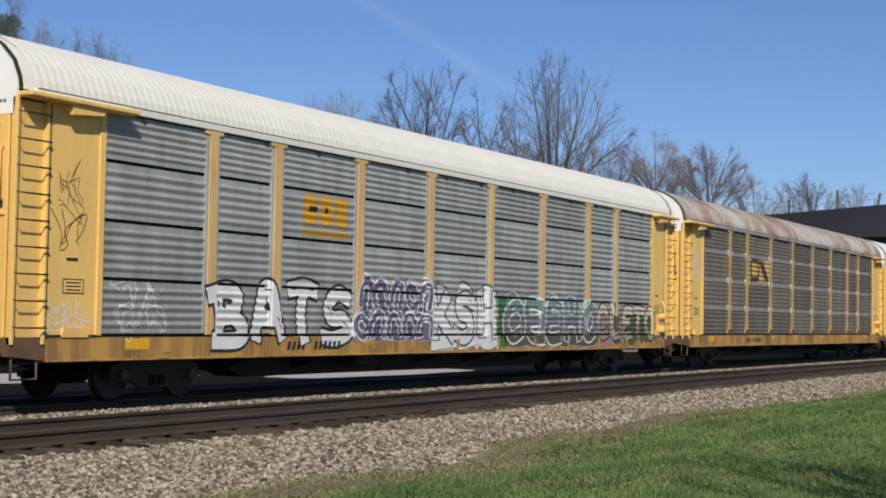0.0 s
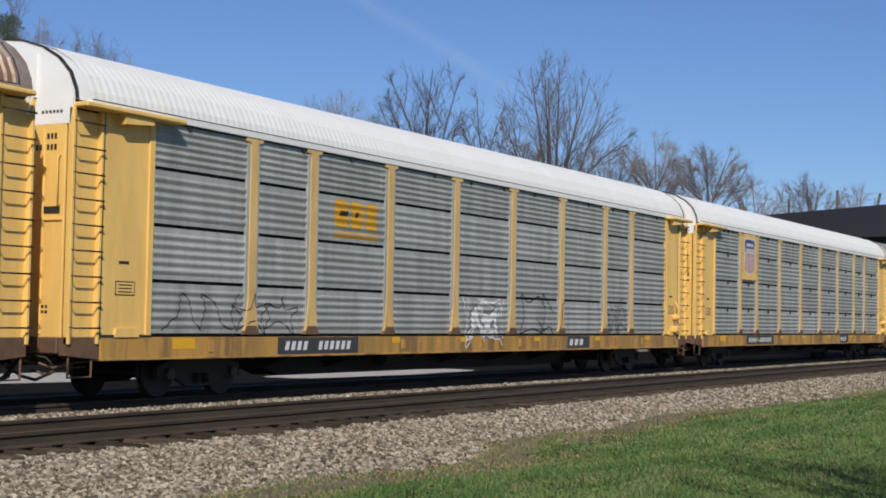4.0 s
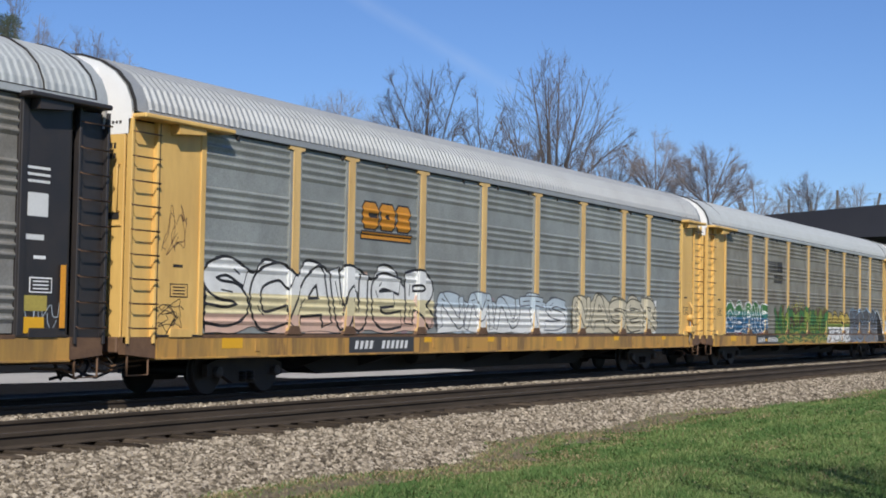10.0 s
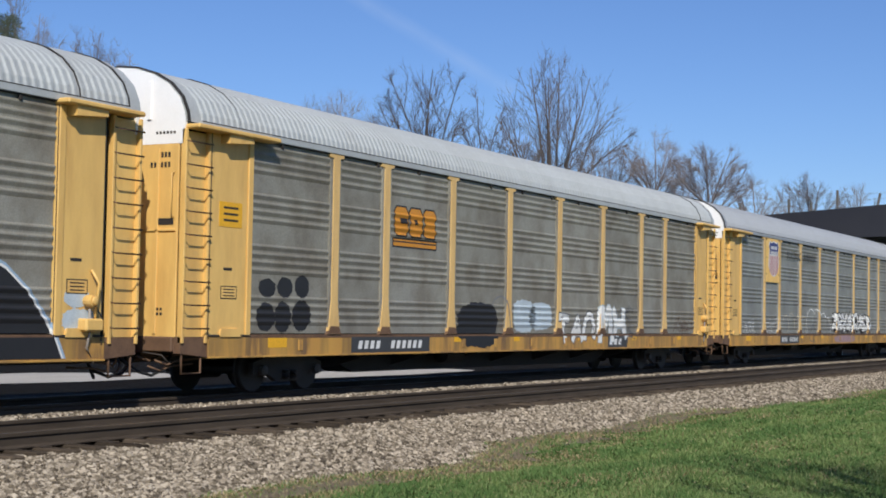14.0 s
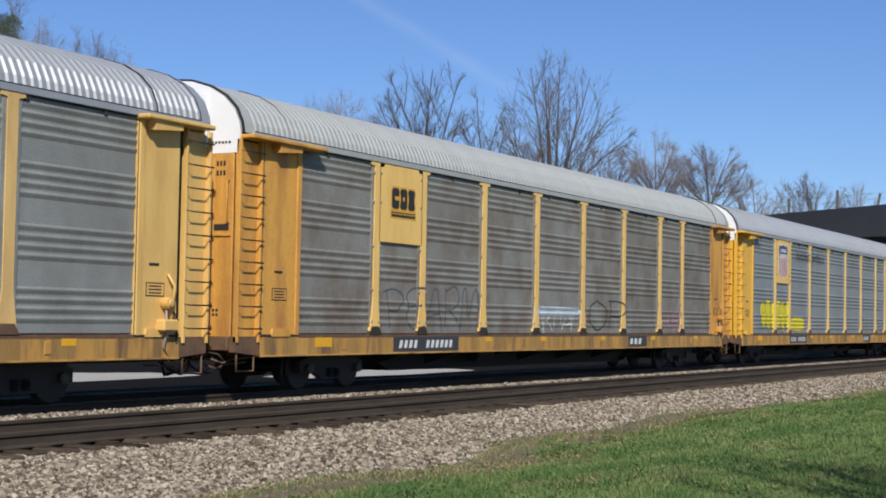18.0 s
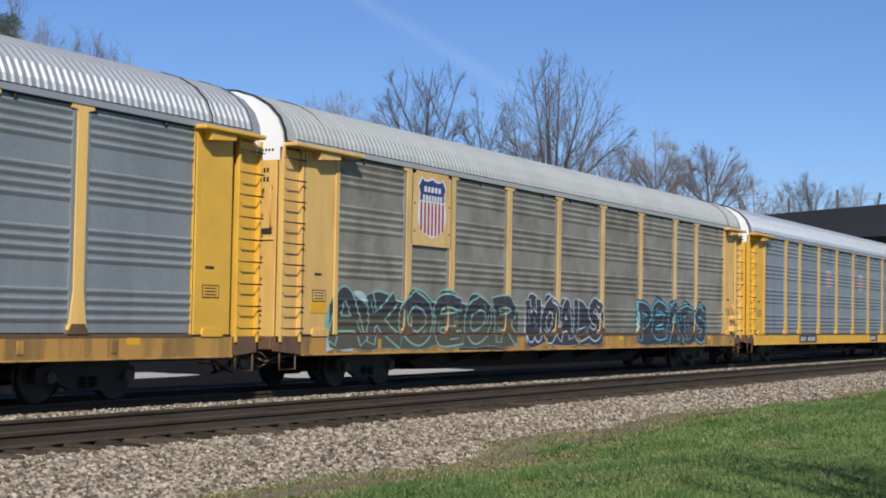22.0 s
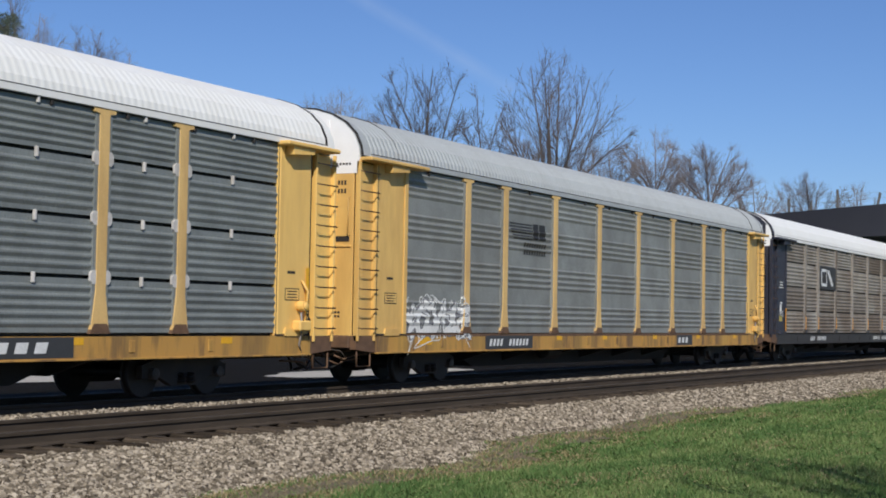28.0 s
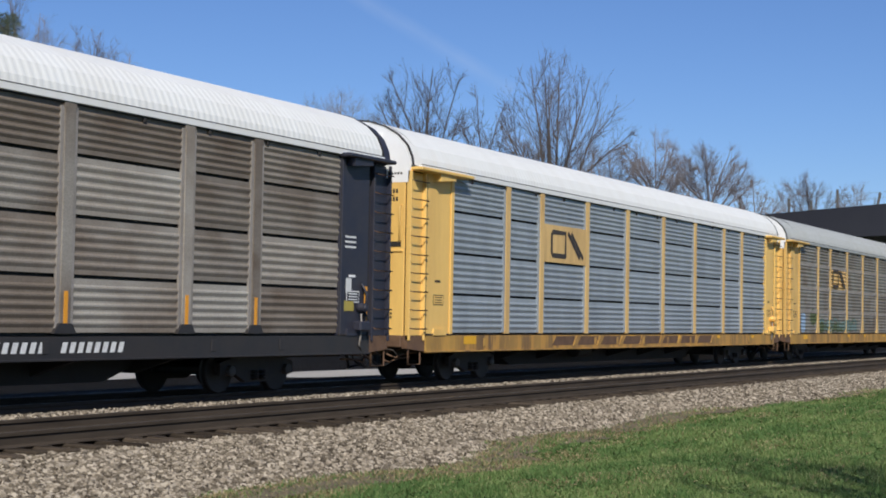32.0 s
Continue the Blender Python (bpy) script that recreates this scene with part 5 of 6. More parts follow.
def graffiti(car, box, forms, fill, line, seed, label, back=None, second=None, style="piece", halo=None, edge=0.055, bare_posts=False, solid=False):
    """Spray-painted forms in a box (x0, x1, z0, z1). forms: how many hooked shapes, or the glyphs to draw.
    fill: one paint, or several from the foot up with the shares of the height at which they change."""
    x0, x1, z0, z1 = box
    rng = random.Random(seed)
    count = forms if isinstance(forms, int) else len(forms)
    h, cell = z1 - z0, (x1 - x0) / count
    fill = fill if isinstance(fill, str) else tuple(k if isinstance(k, str) else z0 + h * k for k in fill)
    plain = fill if isinstance(fill, str) else fill[0]
    sp = SPEC_OF[car.name]
    depth = -1.548
    whole = None

    def finish(p):
        nonlocal whole
        if whole is None:
            whole = p.done("graffiti", car, label, sp=sp, bare_posts=bare_posts)
        else:
            p.done("painted_form", whole, mark="painted_form", sp=sp, bare_posts=bare_posts)

    if back:
        p = Paint(depth)
        for i in range(2 * count):
            # overlapping clouds of spray with uneven, pointed edges
            key = back[i * len(back) // (2 * count)] if rng.random() < 0.75 else rng.choice(back)
            cx = x0 + (x1 - x0) * (i + 0.5) / (2 * count) + rng.gauss(0, 0.12) * cell
            cz = z0 + h * rng.uniform(0.28, 0.5)
            rx, rz, turn = cell * rng.uniform(0.35, 0.65), h * rng.uniform(0.25, 0.45), rng.uniform(0, 6)
            cloud = []
            for j in range(22):
                a = 2 * math.pi * j / 22
                k = 1 + 0.16 * math.sin(3 * a + turn) + 0.12 * math.sin(5 * a + 2 * turn) + rng.uniform(-0.1, 0.08)
                cloud.append((min(x1, max(x0, cx + rx * k * math.cos(a))), min(z1, max(z0, cz + rz * k * math.sin(a)))))
            p.poly(cloud, key)
        finish(p)
        depth = p.y - 0.0004
    if solid:
        # one filled body behind the letters, with a bump over each and ragged feet
        knots = []
        for i in range(count):
            head, low = z1 - h * rng.uniform(0.0, 0.1), z1 - h * rng.uniform(0.2, 0.32)
            knots += [(x0 + cell * (i + 0.08), z0 + h * rng.uniform(0.0, 0.1), low), (x0 + cell * (i + 0.3), z0 + h * rng.uniform(0.0, 0.04), head), (x0 + cell * (i + 0.7), z0 + h * rng.uniform(0.0, 0.05), head - 0.04 * h)]
        knots.append((x1, z0 + 0.1 * h, z1 - 0.35 * h))
        line_of = smooth_line(knots, 4)
        p = Paint(depth)
        if halo:
            p.slab([(x0 - 0.09, line_of[0][1] + 0.2 * h, line_of[0][2] - 0.2 * h)] + [(x, a - 0.02, b + edge + 0.05) for x, a, b in line_of], halo)
        p.slab([(x0 - 0.05, line_of[0][1] + 0.2 * h, line_of[0][2] - 0.2 * h)] + [(x, a - 0.01, b + edge) for x, a, b in line_of], line)
        p.slab(line_of, fill)
        finish(p)
        depth = p.y - 0.0004
    for i in range(count):
        p = Paint(depth - 0.0007 * (i % 3))
        flip, tilt = rng.random() < 0.4, rng.uniform(-0.2, 0.2)
        lift, tall = rng.uniform(0, 0.08) * h, rng.uniform(0.88, 1.0)
        fat = FAT[style] * min(h, cell * 1.4)
        m = fat * 0.55 + (0.0 if style in ("loop", "scribble", "line") else edge)
        glyph = (rng.choice(HOOKS),) if isinstance(forms, int) else GLYPHS[forms[i]]
        rows = []
        for line_pts in glyph:
            pts = []
            for u, v in line_pts:
                if isinstance(forms, int):
                    u = 1 - u if flip else u
                    u = -0.08 + 1.16 * u
                wide = cell - m * (0.6 if isinstance(forms, int) else 1.3)
                pts.append((x0 + cell * i + 0.5 * (cell - wide) + wide * u + 0.6 * tilt * h * (v - 0.5) + rng.gauss(0, 0.03), z0 + m + lift + (h - 2 * m - lift) * tall * v + rng.gauss(0, 0.025)))
            rows.append(pts)
        if style in ("loop", "scribble", "line"):
            for r in rows:
                p.stroke(r, fat, line)
            if style == "scribble":
                for _ in range(1):
                    p.stroke([(x + rng.gauss(0, 0.14), z + rng.gauss(0, 0.12)) for x, z in rows[0][::-1]], fat, line)
        else:
            if isinstance(forms, int):
                pts = rows[0]
                j = rng.choice((1, len(pts) - 4))
                rows.append([(x + rng.gauss(0, 0.1) * cell, min(z1 - m, max(z0 + m, z + rng.gauss(0, 0.08) * h))) for x, z in pts[j:j + 3]])
            if halo:
                for r in rows:
                    p.stroke(r, fat + 2 * edge + 0.07, halo)
            for r in rows:
                p.stroke(r, fat + 2 * edge, line)
            body = second if second and i % 2 else fill
            for r in rows:
                p.stroke(r, fat, body)
            if second:
                low = [(x, z) for x, z in rows[0] if z < z0 + 0.55 * h]
                if len(low) > 2:
                    p.stroke(low, fat * 0.55, plain if body == second else second)
            pts = rows[0]
            for _ in range(2):
                j = rng.randrange(len(pts) - 1)
                (ax, az), (bx, bz) = pts[j], pts[j + 1]
                p.stroke([(ax * 0.8 + bx * 0.2, az * 0.8 + bz * 0.2), (ax * 0.3 + bx * 0.7 + 0.06, az * 0.3 + bz * 0.7)], 0.03, line, False)
        finish(p)
    return whole


def blotch(car, box, key, seed, label, bands=0, power=4):
    """A rolled-on or scrubbed patch with a ragged edge."""
    x0, x1, z0, z1 = box
    rng = random.Random(seed)
    p = Paint(-1.548)
    n = 60
    pts = []
    for i in range(n):
        a = 2 * math.pi * i / n
        c, s = math.cos(a), math.sin(a)
        k = (abs(c) ** power + abs(s) ** power) ** (-1 / power) * rng.uniform(0.9, 1.03)
        pts.append((0.5 * (x0 + x1) + 0.5 * (x1 - x0) * c * k, 0.5 * (z0 + z1) + 0.5 * (z1 - z0) * s * k))
    p.poly(pts, key)
    for i in range(bands):
        z = z0 + (z1 - z0) * (i + 0.6) / (bands + 0.4)
        p.stroke([(x0 + rng.uniform(0, 0.3), z), (0.5 * (x0 + x1), z + rng.uniform(-0.04, 0.04)), (x1 - rng.uniform(0, 0.4), z)], 0.05, "spray_slate" if key != "spray_black" else "spray_grey")
    return p.done("graffiti", car, label, sp=SPEC_OF[car.name])


def drops(car, x0, x1, z0, z1, count, fill, line, seed, label):
    """Swollen forms in two rows with rounded heads and drawn-out feet; the posts between them stay bare."""
    rng = random.Random(seed)
    p = Paint(-1.548)
    w, h = (x1 - x0) / count, z1 - z0

    def drop(cx, top, foot, half, key):
        pts = [(cx + half * math.cos(a), top - half + half * math.sin(a)) for a in (math.pi * j / 10 for j in range(11))]
        pts += [(cx - 0.9 * half, foot + 0.5 * (top - foot)), (cx - 0.35 * half, foot + 0.15 * (top - foot)), (cx, foot), (cx + 0.35 * half, foot + 0.15 * (top - foot)), (cx + 0.9 * half, foot + 0.5 * (top - foot))]
        p.poly(pts, key)

    p.poly([(x0 + 0.1 * w, z0 + 0.3 * h), (x1 - 0.2 * w, z0 + 0.3 * h), (x1 - 0.1 * w, z0 + 0.8 * h), (x0 + 0.15 * w, z0 + 0.8 * h)], fill)
    for upper in (True, False):
        for i in range(count):
            cx, half = x0 + w * (i + 0.5) + rng.gauss(0, 0.04), w * rng.uniform(0.42, 0.56)
            top, foot = (z1 - rng.uniform(0, 0.12) * h, z0 + rng.uniform(0.25, 0.4) * h) if upper else (z0 + rng.uniform(0.5, 0.6) * h, z0 + rng.uniform(0.0, 0.14) * h)
            drop(cx, top + 0.02, foot - 0.04, half + 0.022, line)
            drop(cx, top, foot, half, fill)
    return p.done("graffiti", car, label, sp=SPEC_OF[car.name], bare_posts=True)


def shield(car, x0, x1, z0, z1, paint):
    """A panel between two posts with a blue, white and red shield."""
    panel = put("emblem_panel", box_mesh(2.83, 4.62, -1.545, -1.49, 3.0, 4.62, 0.006), paint, car)
    for z in (3.3, 3.9):
        for x in (2.95, 4.5):
            put("bolt", lathe_mesh([(-1.56, 0.015), (-1.545, 0.022)], 8), "dark", panel, (x, 0, z))
    w, h, cx = x1 - x0, z1 - z0, 0.5 * (x0 + x1)
    half = ((0.0, 1.0), (0.16, 0.955), (0.3, 0.96), (0.38, 1.0), (0.5, 0.86), (0.44, 0.74), (0.46, 0.62), (0.5, 0.45), (0.5, 0.3), (0.4, 0.14), (0.22, 0.05), (0.0, 0.0))

    def outline(k, lo=0.0, hi=1.0):
        r = [(u, v) for u, v in half if lo <= v <= hi]
        return [(cx + u * w * k, z0 + h * (0.5 + (v - 0.5) * k)) for u, v in r] + [(cx - u * w * k, z0 + h * (0.5 + (v - 0.5) * k)) for u, v in reversed(r) if u > 0]

    p = Paint(-1.547)
    p.poly(outline(1.0), "emblem_chalk")
    p.poly(outline(0.93, 0.6), "emblem_navy")
    for i in range(7):
        x = cx + w * (i - 3) * 0.125
        k = math.sqrt(max(0.0, 1 - ((i - 3) / 3.9) ** 2))
        p.rect(x - w * 0.032, x + w * 0.032, z0 + h * (0.28 - 0.235 * k), z0 + h * 0.585, "emblem_red")
    for z, n, wide in ((0.8, 5, 0.62), (0.66, 7, 0.7)):
        for i in range(n):
            x = cx + w * wide * ((i + 0.5) / n - 0.5)
            p.rect(x - w * wide / n * 0.36, x + w * wide / n * 0.36, z0 + h * (z - 0.045), z0 + h * (z + 0.045), "emblem_chalk")
    p.done("shield_emblem", panel, "blue, white and red striped shield")


def blocks(car, x0, x1, z0, z1, fill, edge=None, label="yellow block emblem with underline", flat=False):
    """Three chunky blocks over a bar."""
    p = Paint(-1.548)
    w, h = (x1 - x0) / 3, z1 - z0
    for grow, key in ((0.035, edge), (0.0, fill)):
        if not key:
            continue
        p.rect(x0 - grow, x1 + grow, z0 - grow, z0 + 0.09 * h + grow, key)
        p.rect(x0 - grow, x1 + grow, z0 + 0.13 * h - grow, z0 + 0.17 * h + grow, key)
        for i in range(3):
            a, b = x0 + w * i + 0.05 * w, x0 + w * (i + 1) - 0.05 * w
            c, d, q = z0 + 0.28 * h, z1, 0.16 * w
            p.poly([(a + q - grow, c - grow), (b - q + grow, c - grow), (b + grow, c + q), (b + grow - (0.12 * w if i == 2 else 0), 0.5 * (c + d)), (b + grow, d - q), (b - q + grow, d + grow), (a + q - grow, d + grow), (a - grow, d - q), (a - grow + (0.12 * w if i else 0), 0.5 * (c + d)), (a - grow, c + q)], key)
    for i in range(2):
        x = x0 + w * (i + 0.5)
        p.rect(x - 0.1 * w, x + (0.42 if i == 0 else 0.12) * w, z0 + 0.58 * h, z0 + 0.72 * h, edge or "emblem_ink")
    p.done("block_emblem", car, label, sp=None if flat else SPEC_OF[car.name])


def worm(car, x0, x1, z0, z1, ink, ground=None, panel=None, label="rounded line emblem"):
    """A ring and a slanting bar of one line width on a painted field."""
    if ground:
        put("emblem_field", box_mesh(*panel, -1.542, -1.50, z0 - 0.12, z1 + 0.12, 0.004), ground, car)
    p = Paint(-1.548)
    w, h, t = x1 - x0, z1 - z0, 0.17 * (z1 - z0)
    m = x0 + 0.5 * w
    p.stroke([(m - t, z0 + t / 2), (m - t, z1 - t / 2), (x0 + t, z1 - t / 2), (x0 + t / 2, z1 - t), (x0 + t / 2, z0 + t), (x0 + t, z0 + t / 2), (m - t, z0 + t / 2)], t, ink, False)
    for i in range(2):
        p.stroke([(m + t * (0.4 + 1.7 * i), z1 - t / 2), (x1 - t * (2.1 - 1.7 * i), z0 + t / 2)], t, ink, False)
    p.done("line_emblem", car, label)


def stripes(car, x0, x1, z0, z1):
    p = Paint(-1.548)
    h = z1 - z0
    for i in range(6):
        z = z0 + h * (0.5 + 0.085 * i)
        p.rect(x0 + 0.06 * (5 - i), x0 + 0.62 * (x1 - x0), z, z + 0.045 * h, "emblem_ink")
    for a, b in ((0.64, 0.78), (0.8, 0.97)):
        p.rect(x0 + a * (x1 - x0), x0 + b * (x1 - x0), z0 + 0.52 * h, z1, "emblem_ink")
    for i, z in enumerate((0.27, 0.05)):
        for j in range(9):
            x = x0 + (0.4 + 0.066 * j) * (x1 - x0)
            p.rect(x, x + 0.045 * (x1 - x0), z0 + z * h, z0 + (z + 0.14) * h, "emblem_ink")
    p.done("stripe_emblem", car, "faded black striped emblem", sp=SPEC_OF[car.name])


def number_board(car, x0, x1, groups, z0=0.735, z1=1.05, board="emblem_board", ink="emblem_chalk", bar=False):
    """A dark board on the sill; its characters are plain slanting bars."""
    p = Paint(-1.5385)
    if board:
        p.rect(x0, x1, z0, z1, board)
    w, h = x1 - x0, z1 - z0
    total = sum(groups) + 1.6 * (len(groups) - 1)
    c, x = 0.9 * w / (total + 1), x0 + 0.08 * w
    for g in groups:
        for i in range(g):
            a, b = z0 + 0.24 * h, z1 - 0.24 * h
            p.poly([(x, a), (x + 0.62 * c, a), (x + 0.62 * c + 0.05, b), (x + 0.05, b)], ink)
            x += c
        if bar and g is groups[0]:
            p.rect(x, x + 1.2 * c, z0 + 0.35 * h, z0 + 0.6 * h, "safety")
        x += 1.6 * c
    p.done("number_board", car, "black board with white slanting marks" if board else "slanting painted marks")


def slogan(car, text, x, z, size, material="emblem_ink"):
    cu = bpy.data.curves.new("slogan", "FONT")
    cu.body, cu.size, cu.shear, cu.space_character = text, size, 0.12, 1.05
    tmp = new("slogan_text", cu)
    me = bpy.data.meshes.new_from_object(tmp)
    bpy.data.objects.remove(tmp)
    for v in me.vertices:
        v.co = (v.co.x, -1.5485, v.co.y)
    me.materials.clear()
    ob = put("lettering", me, material, car, (x, 0, z), "black italic painted lettering")
    return ob


def sticker(car, x0, x1, z0, z1, key, y=-1.527, name="placard"):
    put(name, box_mesh(x0, x1, y, y + 0.008, z0, z1, 0.001), key, car)


def reporting_boards():
    """A second, shorter board near the rear truck of most cars."""
    for n in (2, 3, 6, 7, 9, 10, 12, 14):
        number_board(CARS[n], 16.75, 18.2, (3,))


M["gold_plate"] = mat("dull gold placard", (0.45, 0.36, 0.08), 0.5, amount=0.3)
C = CARS
W, K = "spray_white", "spray_black"
# grey car with cream roof
graffiti(C[0], (2.7, 7.4, 0.74, 2.18), "BATS", W, K, 4, "large white letters outlined in black", style="block")
graffiti(C[0], (7.6, 10.7, 1.5, 2.3), "nnnOn", "spray_purple", W, 9, "purple bubble letters outlined in white", back=("spray_purple",), style="bubble", edge=0.045, solid=True)
graffiti(C[0], (7.4, 10.7, 0.95, 1.6), "Onnnn", "spray_purple", W, 10, "purple bubble letters outlined in white", back=("spray_purple",), style="bubble", edge=0.045, solid=True)
graffiti(C[0], (10.5, 13.9, 0.74, 2.25), "KSH", W, "spray_slate", 15, "white letters with grey outlines", back=("spray_cream", W), style="block", solid=True)
blotch(C[0], (13.85, 14.5, 0.76, 2.05), "spray_green", 23, "streak of dull green spray paint")
graffiti(C[0], (14.2, 20.0, 0.76, 2.1), "CEEHO", ("spray_olive", 0.28, "spray_grey", 0.6, "spray_teal"), W, 21, "grey-green letters outlined in white", style="block", edge=0.05, solid=True)
graffiti(C[0], (19.9, 24.4, 0.78, 2.05), "CLETO", ("spray_tan", 0.5, "spray_cream"), K, 22, "cream and tan letters outlined in black", back=("spray_pink", "spray_moss"), style="bubble", edge=0.045)
graffiti(C[0], (0.3, 1.55, 1.12, 2.0), 3, W, W, 31, "thin white scribble", style="scribble")
graffiti(C[0], (-1.0, -0.5, 3.05, 3.55), 2, K, "spray_brown", 33, "thin brown scribble", style="scribble")
graffiti(C[0], (-0.95, -0.55, 2.4, 3.0), 1, K, "spray_brown", 36, "thin brown scribble", style="scribble")
graffiti(C[0], (-1.15, -0.4, 1.15, 1.55), 2, W, W, 34, "thin white scribble", style="scribble")
blocks(C[0], 5.55, 7.2, 2.98, 3.77, "emblem_gold")
number_board(C[0], 4.9, 7.15, (4, 6), board="sill", ink="emblem_ink")
# brown car
put("emblem_panel", screen_mesh(2.66, tier_rows(2.92, 3.85, 5), 0.04), "yellow_pale", C[1], (4.82, -0.008, 0))
worm(C[1], 5.05, 7.2, 3.0, 3.8, "emblem_brown", label="brown rounded line emblem on yellow")
graffiti(C[1], (-0.95, -0.2, 2.75, 3.9), 2, W, W, 35, "thin white scribble", style="scribble")
number_board(C[1], 4.5, 6.6, (3, 6), board=None, ink="emblem_ink")
# blue-grey car
blocks(C[2], 5.45, 7.15, 3.0, 3.75, "emblem_gold")
graffiti(C[2], (11.0, 12.9, 0.92, 2.0), 2, W, W, 41, "white scribbled letters", style="scribble")
graffiti(C[2], (11.2, 12.7, 0.95, 1.8), 2, W, "spray_grey", 42, "white scribbled letters")
graffiti(C[2], (0.4, 4.2, 1.14, 1.85), 4, K, K, 43, "thin black outline letters", style="loop")
graffiti(C[2], (14.1, 16.5, 0.96, 2.2), 2, K, K, 44, "thin black outline letters", style="loop")
graffiti(C[2], (19.3, 20.9, 1.12, 1.85), 3, K, K, 45, "thin black scribble", style="scribble")
number_board(C[2], 3.6, 6.4, (4, 6))
# shield car
shield(C[3], 3.08, 4.36, 3.17, 4.5, "yellow")
number_board(C[3], 3.45, 6.8, (4, 6), bar=True)
# black-ended car
worm(C[4], 5.35, 6.9, 3.08, 3.66, "emblem_chalk", "black_paint", (4.82, 7.48), "white rounded line emblem on black")
number_board(C[4], 3.5, 6.4, (4, 6))
number_board(C[4], 16.7, 18.3, (3,))
for x in (-0.95, PANEL + 0.15):
    sticker(C[4], x, x + 0.5, 1.45, 1.68, "gold_plate")
    sticker(C[4], x + 0.03, x + 0.45, 1.12, 1.36, "safety")
    sticker(C[4], x + 0.75, x + 0.86, 1.2, 2.15, "reflector", -1.558, "reflector_strip")
    sticker(C[4], x, x + 0.4, 2.5, 2.58, "emblem_chalk")
    for i in range(3):
        sticker(C[4], x + 0.02 * i, x + 0.5, 3.55 - 0.1 * i, 3.59 - 0.1 * i, "emblem_chalk", name="vent_slot")
graffiti(C[4], (PANEL + 0.12, PANEL + 0.95, 1.15, 1.6), "NAKY", "spray_mist", "spray_mist", 46, "thin pale blue scribble", style="line")
sticker(C[4], PANEL + 0.2, PANEL + 0.62, 2.85, 3.2, "emblem_chalk")
# white outlined graffiti car
graffiti(C[5], (0.0, 8.2, 1.12, 2.5), "SCAWER", ("spray_peach", 0.25, "spray_gold_pale", 0.52, W), K, 52, "white, yellow and peach letters outlined in black", back=("spray_pink", "spray_peach", "spray_pink"), style="block", edge=0.055, solid=True)
graffiti(C[5], (8.3, 15.4, 1.12, 2.1), "NMNTS", (W, 0.6, "spray_mist"), "spray_slate", 53, "white and pale blue letters with grey outlines", back=("spray_mist", "spray_pink", W, "spray_mist"), style="block", edge=0.035, solid=True)
graffiti(C[5], (15.7, 22.0, 1.12, 2.2), "NASER", "spray_cream", "spray_olive", 57, "cream letters with dull olive outlines", back=("spray_cream", W), style="block", edge=0.045, solid=True)
graffiti(C[5], (-1.05, -0.5, 2.5, 3.15), 2, K, "spray_brown", 55, "thin black scribble", style="scribble")
graffiti(C[5], (-1.15, -0.55, 1.2, 1.6), 2, K, K, 56, "thin black scribble", style="scribble")
blocks(C[5], 5.15, 7.15, 3.05, 3.78, "emblem_orange", "emblem_ink", "orange block emblem outlined in black")
number_board(C[5], 4.7, 7.3, (4, 6))
# blue, green and grey graffiti car
graffiti(C[6], (0.1, 5.0, 1.12, 2.25), "OBANE", ("spray_blue", 0.5, "spray_blue_green", 0.68, "spray_green"), W, 61, "blue and green letters outlined in white on red", back=("spray_red", "spray_red", "spray_slate"), style="block", edge=0.045, solid=True)
blotch(C[6], (3.8, 4.75, 1.75, 2.15), "spray_sky", 66, "pale blue cloud of spray paint")
graffiti(C[6], (6.2, 13.3, 0.74, 1.3), 7, "spray_gold", "spray_moss", 67, "ochre and green curved shapes", back=("spray_green", "spray_gold", "spray_moss", "spray_gold"), second="spray_green", style="bubble", edge=0.035)
graffiti(C[6], (6.0, 13.4, 0.9, 2.2), 9, "spray_green", K, 62, "tangled green, brown and lime letters", back=("spray_green", "spray_brown", "spray_green", "spray_moss"), second="spray_lime", style="piece", edge=0.035)
graffiti(C[6], (6.4, 13.2, 1.1, 2.25), 6, "spray_brown", "spray_lime", 68, "tangled brown bars edged in lime", style="piece", edge=0.025)
graffiti(C[6], (8.2, 10.0, 2.12, 2.32), 4, "spray_yellow", "spray_yellow", 69, "thin yellow scribble", style="scribble")
graffiti(C[6], (13.4, 17.5, 0.74, 2.1), "SESO", (W, 0.48, "spray_lime", 0.58, "spray_gold"), K, 63, "yellow and white letters outlined in black", back=(W, "spray_lime", W), style="block", edge=0.05, solid=True)
graffiti(C[6], (17.4, 22.7, 0.74, 2.2), "NSTY", ("spray_grey", 0.5, "spray_slate"), K, 64, "slate letters outlined in black and pale blue", back=("spray_grey",), style="block", halo="spray_sky", edge=0.055, solid=True)
fin = Paint(-1.549)
for grow, key in ((0.09, "spray_sky"), (0.045, W), (0.0, K)):
    fin.poly([(22.45, 0.74), (22.45, 1.9 + grow), (22.75, 2.18 + grow), (23.1, 2.05 + grow), (23.55, 1.72 + grow), (24.0 + 0.5 * grow, 1.2 + grow), (24.25 + grow, 0.74)], key)
fin.poly([(22.5, 0.74), (22.5, 1.3), (22.72, 1.75), (22.85, 1.1), (22.95, 0.74)], "spray_slate")
fin.stroke([(22.72, 0.8), (22.78, 1.3), (22.62, 1.85)], 0.035, W)
fin.done("graffiti", C[6], "black fin shape edged in white and pale blue", sp=SPECS[6])
blotch(C[6], (PANEL + 0.2, PANEL + 0.95, 1.12, 1.5), "spray_mist", 65, "pale blue splash of spray paint", power=3)
